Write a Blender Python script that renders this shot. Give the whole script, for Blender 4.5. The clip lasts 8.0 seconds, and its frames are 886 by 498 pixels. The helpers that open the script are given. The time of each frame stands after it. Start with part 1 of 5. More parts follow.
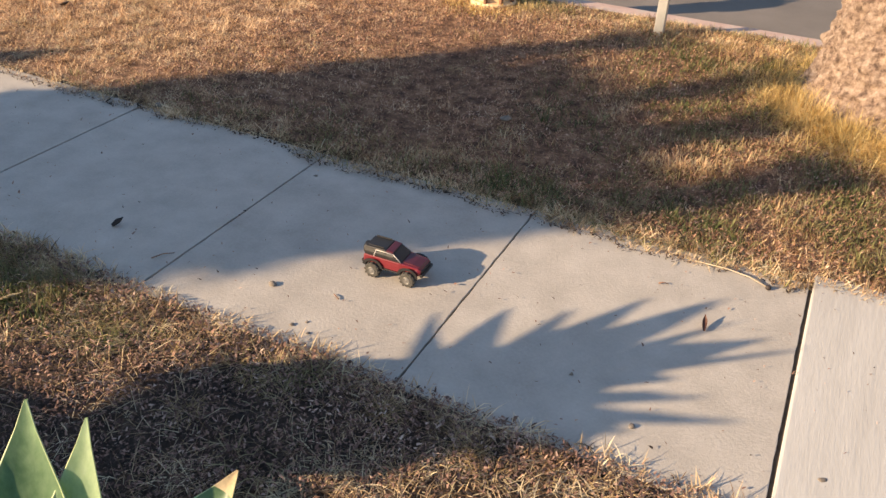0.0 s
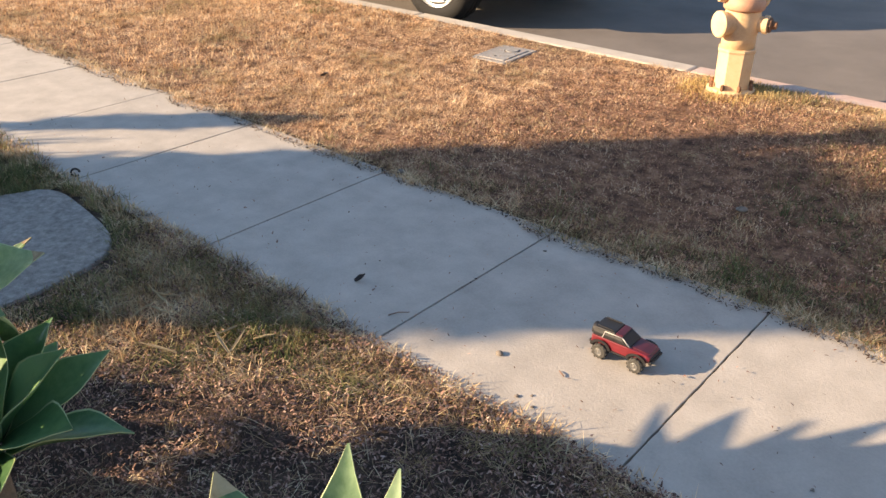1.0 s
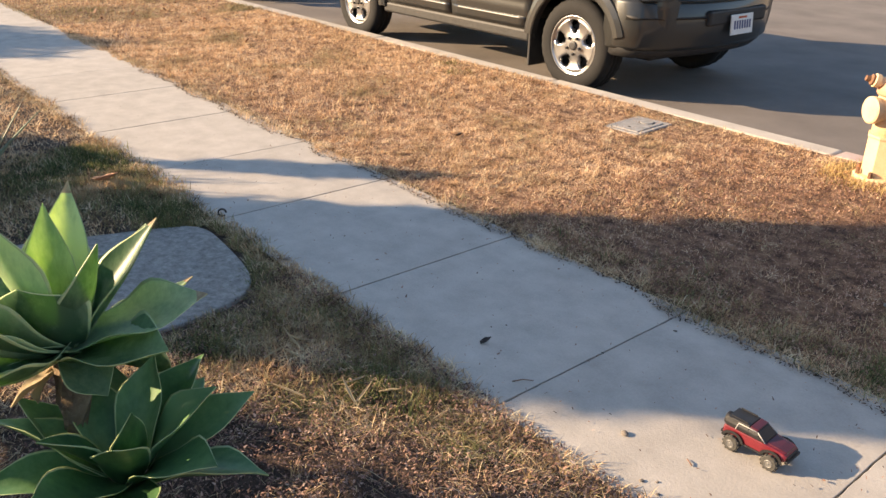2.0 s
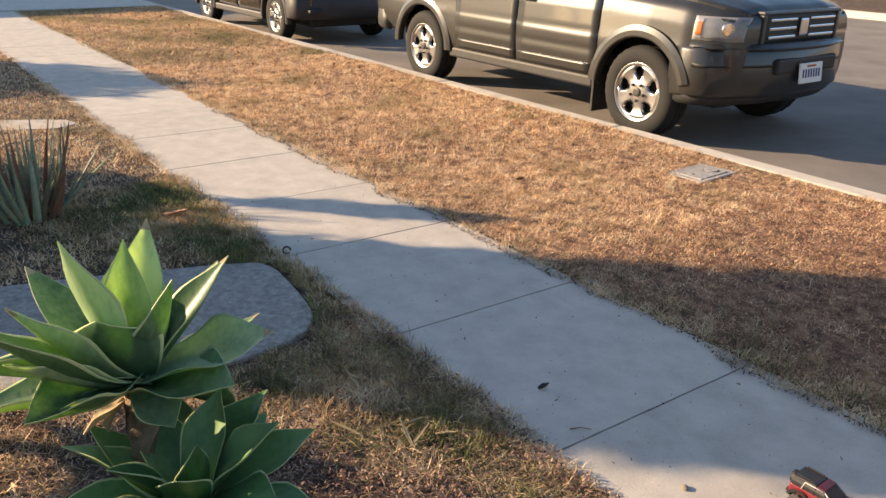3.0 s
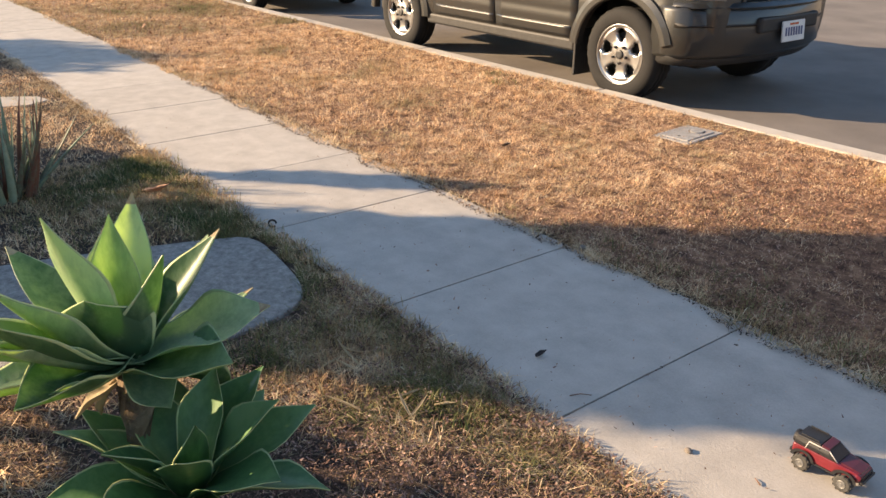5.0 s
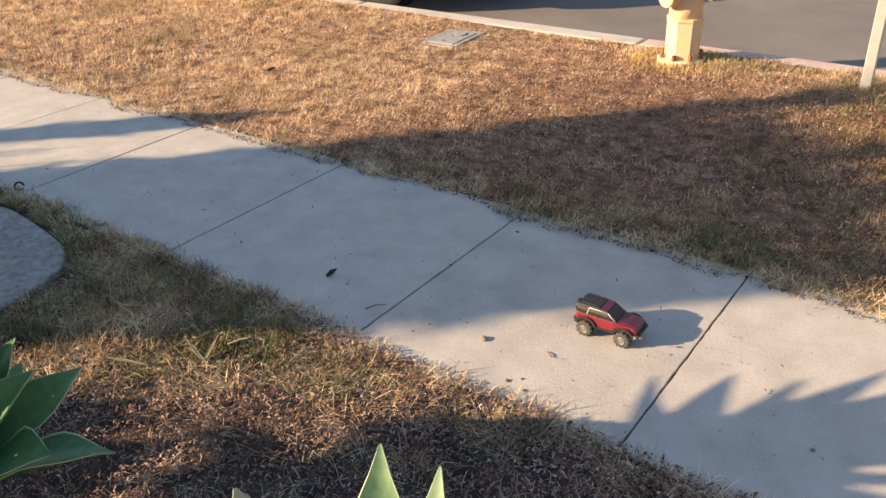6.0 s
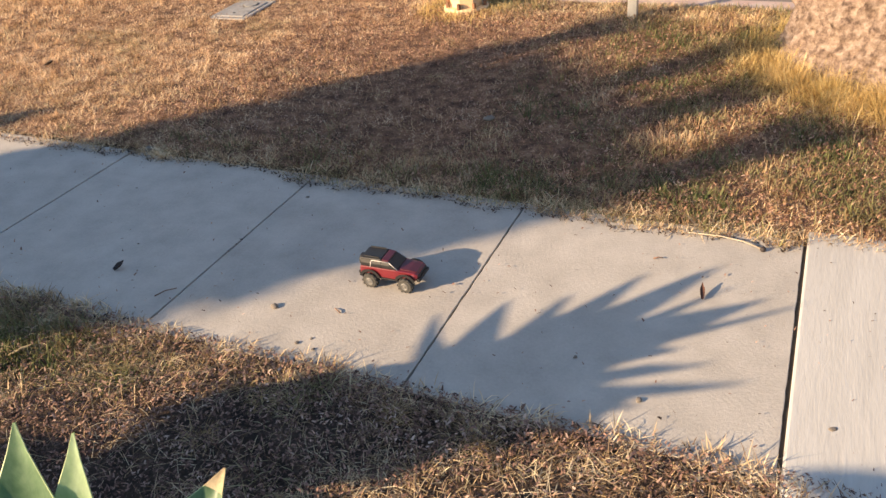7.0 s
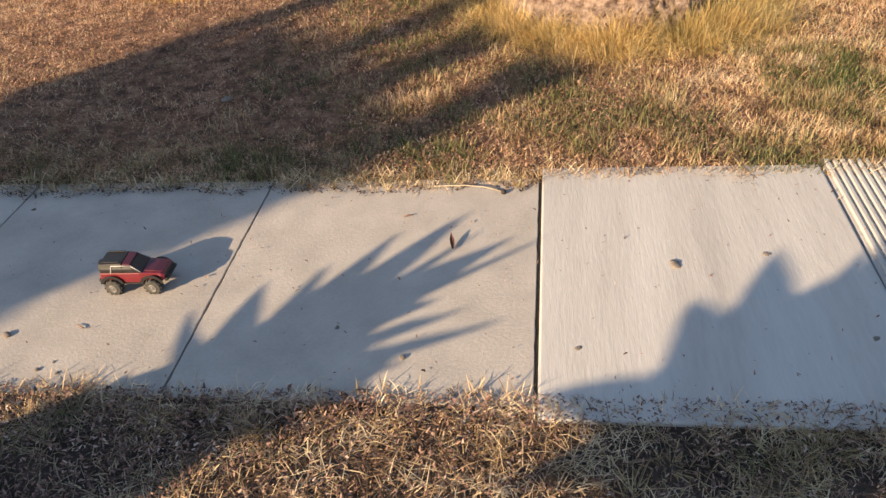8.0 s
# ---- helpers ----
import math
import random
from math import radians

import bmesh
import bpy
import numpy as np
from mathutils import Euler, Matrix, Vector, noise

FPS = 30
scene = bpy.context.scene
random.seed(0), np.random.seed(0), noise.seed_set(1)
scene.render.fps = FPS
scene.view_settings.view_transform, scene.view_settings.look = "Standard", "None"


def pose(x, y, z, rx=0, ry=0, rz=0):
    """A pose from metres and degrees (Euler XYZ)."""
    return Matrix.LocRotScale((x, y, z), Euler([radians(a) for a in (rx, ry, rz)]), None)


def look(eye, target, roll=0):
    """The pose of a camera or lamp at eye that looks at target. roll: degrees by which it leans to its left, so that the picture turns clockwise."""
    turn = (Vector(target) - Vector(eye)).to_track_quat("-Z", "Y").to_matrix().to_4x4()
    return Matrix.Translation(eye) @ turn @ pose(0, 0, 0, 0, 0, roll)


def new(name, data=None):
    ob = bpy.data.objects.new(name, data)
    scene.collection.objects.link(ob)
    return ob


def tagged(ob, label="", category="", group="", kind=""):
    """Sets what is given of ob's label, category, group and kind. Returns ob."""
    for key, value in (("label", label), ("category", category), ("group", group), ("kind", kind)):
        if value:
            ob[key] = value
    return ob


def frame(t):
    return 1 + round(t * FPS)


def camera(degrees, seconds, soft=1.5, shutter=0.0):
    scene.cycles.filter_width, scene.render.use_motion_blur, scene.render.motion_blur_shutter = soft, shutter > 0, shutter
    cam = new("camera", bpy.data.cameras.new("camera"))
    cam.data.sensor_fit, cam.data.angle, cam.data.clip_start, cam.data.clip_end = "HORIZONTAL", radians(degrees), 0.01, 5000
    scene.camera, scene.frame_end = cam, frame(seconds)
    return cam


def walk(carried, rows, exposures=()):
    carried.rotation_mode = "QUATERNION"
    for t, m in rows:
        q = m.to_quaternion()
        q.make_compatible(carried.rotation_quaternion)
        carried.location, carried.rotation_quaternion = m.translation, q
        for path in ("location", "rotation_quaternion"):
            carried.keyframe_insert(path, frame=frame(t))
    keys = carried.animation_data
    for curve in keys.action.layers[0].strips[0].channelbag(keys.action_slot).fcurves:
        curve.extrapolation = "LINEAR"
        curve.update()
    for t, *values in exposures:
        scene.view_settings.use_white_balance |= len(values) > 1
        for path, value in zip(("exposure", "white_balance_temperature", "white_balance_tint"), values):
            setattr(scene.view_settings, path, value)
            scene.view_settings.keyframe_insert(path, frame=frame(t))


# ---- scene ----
cam = camera(57.1, 8.0)
PATH = [
    (0, (-0.152, -2.281, 1.413), (-0.865, -0.762, 0.325), 2.4),
    (0.5, (-0.158, -2.336, 1.436), (-1.141, -0.934, 0.402), 1.0),
    (1, (-0.241, -2.366, 1.438), (-1.395, -1.033, 0.494), 0.2),
    (1.5, (-0.287, -2.393, 1.446), (-1.574, -1.132, 0.576), 0.6),
    (2, (-0.297, -2.425, 1.469), (-1.68, -1.238, 0.646), 1.5),
    (3.5, (-0.289, -2.452, 1.485), (-1.82, -1.377, 0.776), 1.0),
    (4, (-0.291, -2.462, 1.484), (-1.832, -1.405, 0.772), 0.8),
    (4.2, (-0.294, -2.46, 1.477), (-1.833, -1.405, 0.756), 0.6),
    (5.3, (-0.371, -2.434, 1.427), (-1.747, -1.25, 0.587), -0.6),
    (5.5, (-0.37, -2.409, 1.4), (-1.68, -1.172, 0.53), -1.7),
    (6, (-0.331, -2.368, 1.394), (-1.387, -0.97, 0.429), -2.2),
    (6.5, (-0.19, -2.328, 1.419), (-1.067, -0.843, 0.407), -3.7),
    (7, (-0.075, -2.295, 1.401), (-0.828, -0.776, 0.341), -5.4),
    (7.5, (0.026, -2.267, 1.388), (-0.537, -0.704, 0.273), -6.1),
    (8, (0.039, -2.245, 1.374), (-0.229, -0.634, 0.22), -5.5),
]
walk(cam, [(t, look(eye, target, roll)) for t, eye, target, roll in PATH], [(0.0, 1.21), (0.5, 1.38), (1.5, 1.49), (4.0, 1.33), (5.5, 1.45), (6.5, 1.39), (8.0, 1.13)])

# late-day sun from behind and to one side, clear sky
SUN_EL = radians(18.3)
SUN_DIR = Vector((-0.709 * math.cos(SUN_EL), -0.705 * math.cos(SUN_EL), math.sin(SUN_EL))).normalized()
sun_data = bpy.data.lights.new("sun", "SUN")
sun_data.energy, sun_data.angle, sun_data.color = 5.0, radians(0.55), (1.0, 0.728, 0.458)
sun = new("sun", sun_data)
sun.matrix_world = look(SUN_DIR * 60, (0, 0, 0))
sky = bpy.data.worlds.new("sky")
scene.world = sky
sky.use_nodes = True
sky_tex = sky.node_tree.nodes.new("ShaderNodeTexSky")
sky_tex.sky_type, sky_tex.sun_disc = "NISHITA", False
sky_tex.ozone_density, sky_tex.dust_density = 1.9, 0.7
sky_tex.sun_elevation, sky_tex.sun_rotation = SUN_EL, math.atan2(SUN_DIR.x, SUN_DIR.y)
sky.node_tree.links.new(sky_tex.outputs[0], sky.node_tree.nodes["Background"].inputs[0])
sky.node_tree.nodes["Background"].inputs[1].default_value = 0.095


# ---- materials ----
def material(name, stops, scale=8.0, fine=120.0, rough=0.85, metal=0.0, bump=0.3, island=0.0, obj=0.0, coat=0.0, through_light=0.0, spec=0.5, dist=0.004, stretch=(1, 1, 1), gain=0.9):
    """A surface of two noises: stops are (position, colour); island and obj add variation piece by piece."""
    m = bpy.data.materials.new(name)
    m.use_nodes = True
    nt = m.node_tree
    b = nt.nodes["Principled BSDF"]
    link = nt.links.new
    geo = nt.nodes.new("ShaderNodeNewGeometry")
    mapping = nt.nodes.new("ShaderNodeMapping")
    mapping.inputs["Scale"].default_value = stretch
    link(geo.outputs["Position"], mapping.inputs[0])
    n1 = nt.nodes.new("ShaderNodeTexNoise")
    n1.inputs["Scale"].default_value, n1.inputs["Detail"].default_value, n1.inputs["Roughness"].default_value = scale, 5, 0.6
    n2 = nt.nodes.new("ShaderNodeTexNoise")
    n2.inputs["Scale"].default_value, n2.inputs["Detail"].default_value, n2.inputs["Roughness"].default_value = fine, 4, 0.7
    link(mapping.outputs[0], n1.inputs[0])
    link(mapping.outputs[0], n2.inputs[0])
    add = nt.nodes.new("ShaderNodeMath")
    add.operation = "MULTIPLY_ADD"
    link(n2.outputs[0], add.inputs[0])
    add.inputs[1].default_value = 0.45
    half = nt.nodes.new("ShaderNodeMath")
    half.operation = "MULTIPLY_ADD"
    link(n1.outputs[0], half.inputs[0])
    half.inputs[1].default_value, half.inputs[2].default_value = gain, 0.27 - gain / 2
    link(half.outputs[0], add.inputs[2])
    last = add.outputs[0]
    for amount, source in ((island, ("ShaderNodeNewGeometry", "Random Per Island")), (obj, ("ShaderNodeObjectInfo", "Random"))):
        if amount:
            node = nt.nodes.new(source[0])
            extra = nt.nodes.new("ShaderNodeMath")
            extra.operation = "MULTIPLY_ADD"
            link(node.outputs[source[1]], extra.inputs[0])
            extra.inputs[1].default_value = amount
            shift = nt.nodes.new("ShaderNodeMath")
            shift.operation = "SUBTRACT"
            link(last, shift.inputs[0])
            shift.inputs[1].default_value = amount / 2
            link(shift.outputs[0], extra.inputs[2])
            last = extra.outputs[0]
    ramp = nt.nodes.new("ShaderNodeValToRGB")
    while len(ramp.color_ramp.elements) < len(stops):
        ramp.color_ramp.elements.new(0.5)
    for e, (p, c) in zip(ramp.color_ramp.elements, stops):
        e.position, e.color = p, (*c, 1)
    link(last, ramp.inputs[0])
    link(ramp.outputs[0], b.inputs["Base Color"])
    b.inputs["Roughness"].default_value, b.inputs["Metallic"].default_value = rough, metal
    b.inputs["Coat Weight"].default_value, b.inputs["Specular IOR Level"].default_value = coat, spec
    b.inputs["Coat Roughness"].default_value = 0.06
    if bump:
        bm_node = nt.nodes.new("ShaderNodeBump")
        bm_node.inputs["Strength"].default_value, bm_node.inputs["Distance"].default_value = bump, dist
        link(n2.outputs[0], bm_node.inputs["Height"])
        link(bm_node.outputs[0], b.inputs["Normal"])
    if through_light:
        tr = nt.nodes.new("ShaderNodeBsdfTranslucent")
        link(ramp.outputs[0], tr.inputs[0])
        mix = nt.nodes.new("ShaderNodeMixShader")
        mix.inputs[0].default_value = through_light
        link(b.outputs[0], mix.inputs[1])
        link(tr.outputs[0], mix.inputs[2])
        link(mix.outputs[0], nt.nodes["Material Output"].inputs[0])
    return m


CONCRETE = material("concrete", [(0.2, (0.35, 0.32, 0.282)), (0.5, (0.447, 0.412, 0.364)), (0.8, (0.545, 0.505, 0.45))], 7.0, 110, 0.9, bump=0.35, obj=0.14, gain=0.9)
NEW_CONCRETE = material("broomed_concrete", [(0.2, (0.42, 0.40, 0.37)), (0.5, (0.52, 0.50, 0.46)), (0.8, (0.60, 0.58, 0.54))], 5, 110, 0.92, bump=0.3, stretch=(1, 0.12, 1), obj=0.05, gain=1.3)
KERB_CONCRETE = material("kerb_concrete", [(0.2, (0.36, 0.325, 0.28)), (0.5, (0.51, 0.465, 0.40)), (0.85, (0.62, 0.575, 0.51))], 5, 140, 0.9, bump=0.4, obj=0.1)
RED_PAINT = material("worn_red_kerb_paint", [(0.30, (0.48, 0.33, 0.28)), (0.52, (0.55, 0.41, 0.355)), (0.66, (0.52, 0.475, 0.42))], 7, 90, 0.85, bump=0.4)
AGGREGATE = material("aggregate_concrete", [(0.25, (0.14, 0.132, 0.122)), (0.5, (0.28, 0.27, 0.25)), (0.75, (0.44, 0.42, 0.39))], 40, 320, 0.9, bump=0.9)
ASPHALT = material("asphalt", [(0.2, (0.12, 0.104, 0.092)), (0.5, (0.19, 0.167, 0.147)), (0.85, (0.27, 0.24, 0.212))], 1.2, 260, 0.9, bump=0.6)
JOINT = material("joint_dirt", [(0.3, (0.035, 0.028, 0.022)), (0.7, (0.09, 0.07, 0.05))], 30, 200, 1.0)
SOIL = material("dry_thatch_soil", [(0.25, (0.03, 0.021, 0.015)), (0.5, (0.075, 0.05, 0.036)), (0.75, (0.18, 0.125, 0.085))], 9, 130, 1.0, bump=1.0, dist=0.02, gain=1.3)


def grass_material(name, dry, green, patch_scale, low, high):
    """Blades: dry and green ramps by blade, mixed in patches."""
    m = material(name, dry, 7.0, 30, 0.75, bump=0, island=0.6, through_light=0.25, spec=0.25, gain=1.9)
    nt = m.node_tree
    link = nt.links.new
    geo = nt.nodes.new("ShaderNodeNewGeometry")
    n = nt.nodes.new("ShaderNodeTexNoise")
    n.inputs["Scale"].default_value, n.inputs["Detail"].default_value = patch_scale, 3
    link(geo.outputs["Position"], n.inputs[0])
    m_add = nt.nodes.new("ShaderNodeMath")
    m_add.operation = "MULTIPLY_ADD"
    link(geo.outputs["Random Per Island"], m_add.inputs[0])
    m_add.inputs[1].default_value = 0.22
    link(n.outputs[0], m_add.inputs[2])
    rng = nt.nodes.new("ShaderNodeMapRange")
    rng.inputs["From Min"].default_value, rng.inputs["From Max"].default_value = low, high
    link(m_add.outputs[0], rng.inputs[0])
    ramp = nt.nodes.new("ShaderNodeValToRGB")
    while len(ramp.color_ramp.elements) < len(green):
        ramp.color_ramp.elements.new(0.5)
    for e, (p, c) in zip(ramp.color_ramp.elements, green):
        e.position, e.color = p, (*c, 1)
    link(geo.outputs["Random Per Island"], ramp.inputs[0])
    mix = nt.nodes.new("ShaderNodeMix")
    mix.data_type = "RGBA"
    link(rng.outputs[0], mix.inputs["Factor"])
    old = nt.nodes["Color Ramp"]
    link(old.outputs[0], mix.inputs["A"])
    link(ramp.outputs[0], mix.inputs["B"])
    for node in nt.nodes:
        if node.bl_idname == "ShaderNodeBsdfPrincipled":
            link(mix.outputs["Result"], node.inputs["Base Color"])
        if node.bl_idname == "ShaderNodeBsdfTranslucent":
            link(mix.outputs["Result"], node.inputs[0])
    return m


DRY = [(0.05, (0.09, 0.052, 0.03)), (0.25, (0.52, 0.32, 0.175)), (0.5, (0.84, 0.58, 0.345)), (0.9, (0.94, 0.79, 0.55))]
LITTER = [(0.05, (0.06, 0.036, 0.024)), (0.3, (0.31, 0.205, 0.12)), (0.55, (0.64, 0.48, 0.29)), (0.85, (0.88, 0.75, 0.52))]
GREEN = [(0.1, (0.042, 0.070, 0.022)), (0.5, (0.095, 0.130, 0.045)), (0.9, (0.29, 0.28, 0.12))]
LAWN = grass_material("dry_lawn_blades", DRY, GREEN, 1.3, 0.655, 0.93)
FAR_LAWN = grass_material("olive_lawn_blades", DRY, GREEN, 0.9, 0.48, 0.85)
LUSH = grass_material("green_tuft_blades", DRY, GREEN, 2.0, 0.42, 0.68)
GOLD = grass_material("golden_grass_blades", [(0.05, (0.38, 0.25, 0.09)), (0.4, (0.70, 0.50, 0.20)), (0.95, (0.86, 0.69, 0.36))], GREEN, 2.0, 0.62, 0.9)
TUFT = grass_material("dying_tuft_blades", [(0.05, (0.22, 0.145, 0.07)), (0.4, (0.50, 0.36, 0.18)), (0.95, (0.82, 0.67, 0.42))], GREEN, 2.4, 0.66, 0.95)
STRAW = grass_material("straw_blades", LITTER, GREEN, 2.4, 0.70, 0.95)


# ---- builders ----
def thing(name, m, label, category, group="", kind=""):
    ob = new(name)
    ob.empty_display_size = 0.1
    ob.matrix_basis = m
    return tagged(ob, label, category, group, kind)


def mesh_of(bm, smooth=False):
    me = bpy.data.meshes.new("mesh")
    bm.to_mesh(me)
    bm.free()
    if smooth:
        for p in me.polygons:
            p.use_smooth = True
    return me


def part(name, bm, mat, parent=None, label="", smooth=False, m=None):
    me = bm if isinstance(bm, bpy.types.Mesh) else mesh_of(bm, smooth)
    if mat and not me.materials:
        me.materials.append(mat)
    ob = new(name, me)
    ob.parent = parent
    if m is not None:
        ob.matrix_basis = m
    return tagged(ob, label)


def box(x0, x1, y0, y1, z0, z1, bevel=0.0, seg=2):
    bm = bmesh.new()
    bmesh.ops.create_cube(bm, size=1, matrix=Matrix.Translation(((x0 + x1) / 2, (y0 + y1) / 2, (z0 + z1) / 2)) @ Matrix.Diagonal((x1 - x0, y1 - y0, z1 - z0, 1)))
    if bevel:
        bmesh.ops.bevel(bm, geom=bm.edges[:], offset=bevel, segments=seg, affect="EDGES", profile=0.5)
    return bm


def lathe(profile, seg=24, axis="z"):
    """A turned body: profile rows are (radius, height)."""
    bm = bmesh.new()
    rings = []
    for r, h in profile:
        ring = []
        for k in range(seg):
            a = 2 * math.pi * k / seg
            p = (r * math.cos(a), r * math.sin(a), h)
            if axis == "y":
                p = (p[0], h, p[1])
            elif axis == "x":
                p = (h, p[0], p[1])
            ring.append(bm.verts.new(p))
        rings.append(ring)
    for a, b in zip(rings, rings[1:]):
        for k in range(seg):
            bm.faces.new((a[k], a[(k + 1) % seg], b[(k + 1) % seg], b[k]))
    for ring in (rings[0], rings[-1]):
        bm.faces.new(ring)
    bmesh.ops.recalc_face_normals(bm, faces=bm.faces[:])
    return bm


def prism(outline, z0, z1, bevel=0.0):
    """An upright block over a plan outline."""
    bm = bmesh.new()
    low = [bm.verts.new((x, y, z0)) for x, y in outline]
    high = [bm.verts.new((x, y, z1)) for x, y in outline]
    bm.faces.new(low)
    top = bm.faces.new(high)
    n = len(low)
    for k in range(n):
        bm.faces.new((low[k], low[(k + 1) % n], high[(k + 1) % n], high[k]))
    bmesh.ops.recalc_face_normals(bm, faces=bm.faces[:])
    if bevel:
        bmesh.ops.bevel(bm, geom=top.edges[:], offset=bevel, segments=2, affect="EDGES", profile=0.5)
    return bm


def join(*bms):
    me = bpy.data.meshes.new("tmp")
    out = bmesh.new()
    for b in bms:
        b.to_mesh(me)
        out.from_mesh(me)
        b.free()
    bpy.data.meshes.remove(me)
    return out


# ---- the large structure ----
ROAD_Z, KERB_IN, KERB_OUT, FAR_KERB = -0.11, 2.49, 2.66, 15.2


def ground_height(x, y):
    """The lawns: nearly level, a little uneven."""
    if -0.93 < y < 0.055 and -16.3 < x < 2.4:
        return -0.05
    off = max(-0.95 - y, y - 0.07, 0) / 0.3
    return 0.012 * math.sin(1.7 * x + 0.4) * math.sin(2.3 * y) * min(off, 1) - 0.005


def ground_sheet():
    """One sheet out to the horizon: lawn, the bed of the road, lawn again."""
    xs = [-400, -120, -50, -30] + [-20 + 0.25 * k for k in range(97)] + [8, 15, 40, 120, 400]
    ys = [-400, -100, -40, -15, -8] + sorted([-5 + 0.2 * k for k in range(38)] + [-0.95, -0.935, -0.925, 0.05, 0.06, 0.07]) + [2.5, 2.501, 6, 10, FAR_KERB + 0.05, FAR_KERB + 0.051, 17, 20, 30, 60, 150, 400]
    bm = bmesh.new()
    grid = []
    for x in xs:
        row = []
        for y in ys:
            if 2.5 < y <= FAR_KERB + 0.05:
                z = ROAD_Z - 0.03
            else:
                z = ground_height(x, y)
            row.append(bm.verts.new((x, y, z)))
        grid.append(row)
    for a, b in zip(grid, grid[1:]):
        for k in range(len(ys) - 1):
            bm.faces.new((a[k], b[k], b[k + 1], a[k + 1]))
    return bm


tagged(part("ground", ground_sheet(), SOIL, smooth=True), "dry brown soil under matted straw-coloured lawn", "ground", kind="structure")
tagged(part("road", box(-400, 400, KERB_OUT, FAR_KERB, ROAD_Z - 0.02, ROAD_Z), ASPHALT), "worn dark grey asphalt street", "road", kind="structure")

JOINTS = [0.0, -0.906, -1.767, -2.687, -3.655, -4.50, -5.40, -6.31, -7.16, -8.05, -8.95, -9.85, -10.75, -11.65, -12.55, -13.45, -14.35, -15.3, -16.2]
sidewalk = thing("sidewalk", pose(0, 0, 0), "grey concrete sidewalk of square slabs with dirt-filled joints", "sidewalk", kind="structure")
part("joint_bed", box(-16.2, 0.9, -0.95, 0.06, -0.08, -0.022), JOINT, sidewalk, "dark dirt in the joints")


def slab_block(x0, x1, y0, y1, top, seed):
    """A cast slab whose long joints are slightly crumbled."""
    rng = random.Random(seed)
    n = 34
    right = [(x1 + rng.choice((0, 0, 0, 0.0004, -0.0014)), y0 + (y1 - y0) * k / n) for k in range(n + 1)]
    left = [(x0 + rng.choice((0, 0, 0, -0.0004, 0.0014)), y1 + (y0 - y1) * k / n) for k in range(n + 1)]
    return prism(right + left, -0.07, top, 0.0015)


for k, (b, a) in enumerate(zip(JOINTS, JOINTS[1:])):
    part("slab", slab_block(a + (0.0038 if k else 0.0024), b - (0.0065, 0.0024, 0.0038)[min(k, 2)], -0.94, 0.07, 0.0006 * math.sin(k * 2.1), 50 + k), CONCRETE, sidewalk)
part("slab", box(0.004, 0.88, -0.985, 0.13, -0.07, 0.006, 0.006), NEW_CONCRETE, sidewalk, "newer pale slab with brushed finish")
ramp_slab = part("slab", box(0.886, 2.6, -0.985, 0.18, -0.07, 0.0, 0.006), NEW_CONCRETE, sidewalk, "pale slab scored with close parallel grooves")
for k in range(40):
    x = 0.90 + 0.024 * k
    part("ridge", box(x, x + 0.015, -0.97, 0.16, -0.004, 0.008, 0.003, 1), NEW_CONCRETE, ramp_slab)

part("joint_fill", box(-0.0062, 0.0036, -0.93, 0.06, -0.03, -0.0045), JOINT, sidewalk, "brown dirt packed in the wide joint")
for k in range(6):
    part("slab", box(2.607 + 0.92 * k, 3.52 + 0.92 * k, -0.96, 0.10, -0.07, 0.0, 0.004), CONCRETE, sidewalk)

kerb = thing("kerb", pose(0, 0, 0), "pale concrete street kerb, faded red beside the hydrant", "kerb", kind="structure")
x = -60.0
while x < 12:
    step = 2.4
    red = -3.0 < x < 2
    part("kerb_stone", box(x + 0.004, x + step - 0.004, KERB_IN, KERB_OUT, ROAD_Z - 0.1, 0.0, 0.02, 3), RED_PAINT if red else KERB_CONCRETE, kerb, "faded red painted kerb" if red else "")
    x += step
far_kerb = thing("far_kerb", pose(0, 0, 0), "pale concrete kerb across the street", "kerb", kind="structure")
for k in range(24):
    part("kerb_stone", box(-60 + 3 * k, -57.01 + 3 * k, FAR_KERB, FAR_KERB + 0.2, ROAD_Z - 0.1, 0.03, 0.02), KERB_CONCRETE, far_kerb)
tagged(part("driveway", box(-22.5, -16.25, -12, KERB_IN - 0.01, -0.08, 0.012, 0.01), CONCRETE), "wide grey concrete driveway crossing the sidewalk", "driveway", kind="structure")

PATH_OUTLINE = [(-3.62, -1.02), (-3.28, -1.05), (-3.03, -1.09), (-2.90, -1.17), (-2.83, -1.32), (-2.80, -1.60), (-2.88, -2.0), (-3.17, -2.42), (-3.45, -4.5), (-4.5, -4.5), (-4.02, -2.3), (-3.90, -1.8), (-3.80, -1.5), (-3.70, -1.2)]

def rounded(outline, times=2):
    """Corners cut again and again until the outline runs in curves."""
    for k in range(times):
        outline = [(a[0] + (b[0] - a[0]) * f, a[1] + (b[1] - a[1]) * f) for a, b in zip(outline, outline[1:] + outline[:1]) for f in (0.25, 0.75)]
    return outline


tagged(part("garden_path", prism(rounded(PATH_OUTLINE), -0.07, 0.012, 0.008), AGGREGATE), "grey exposed-aggregate garden path with a curved end", "path", kind="structure")

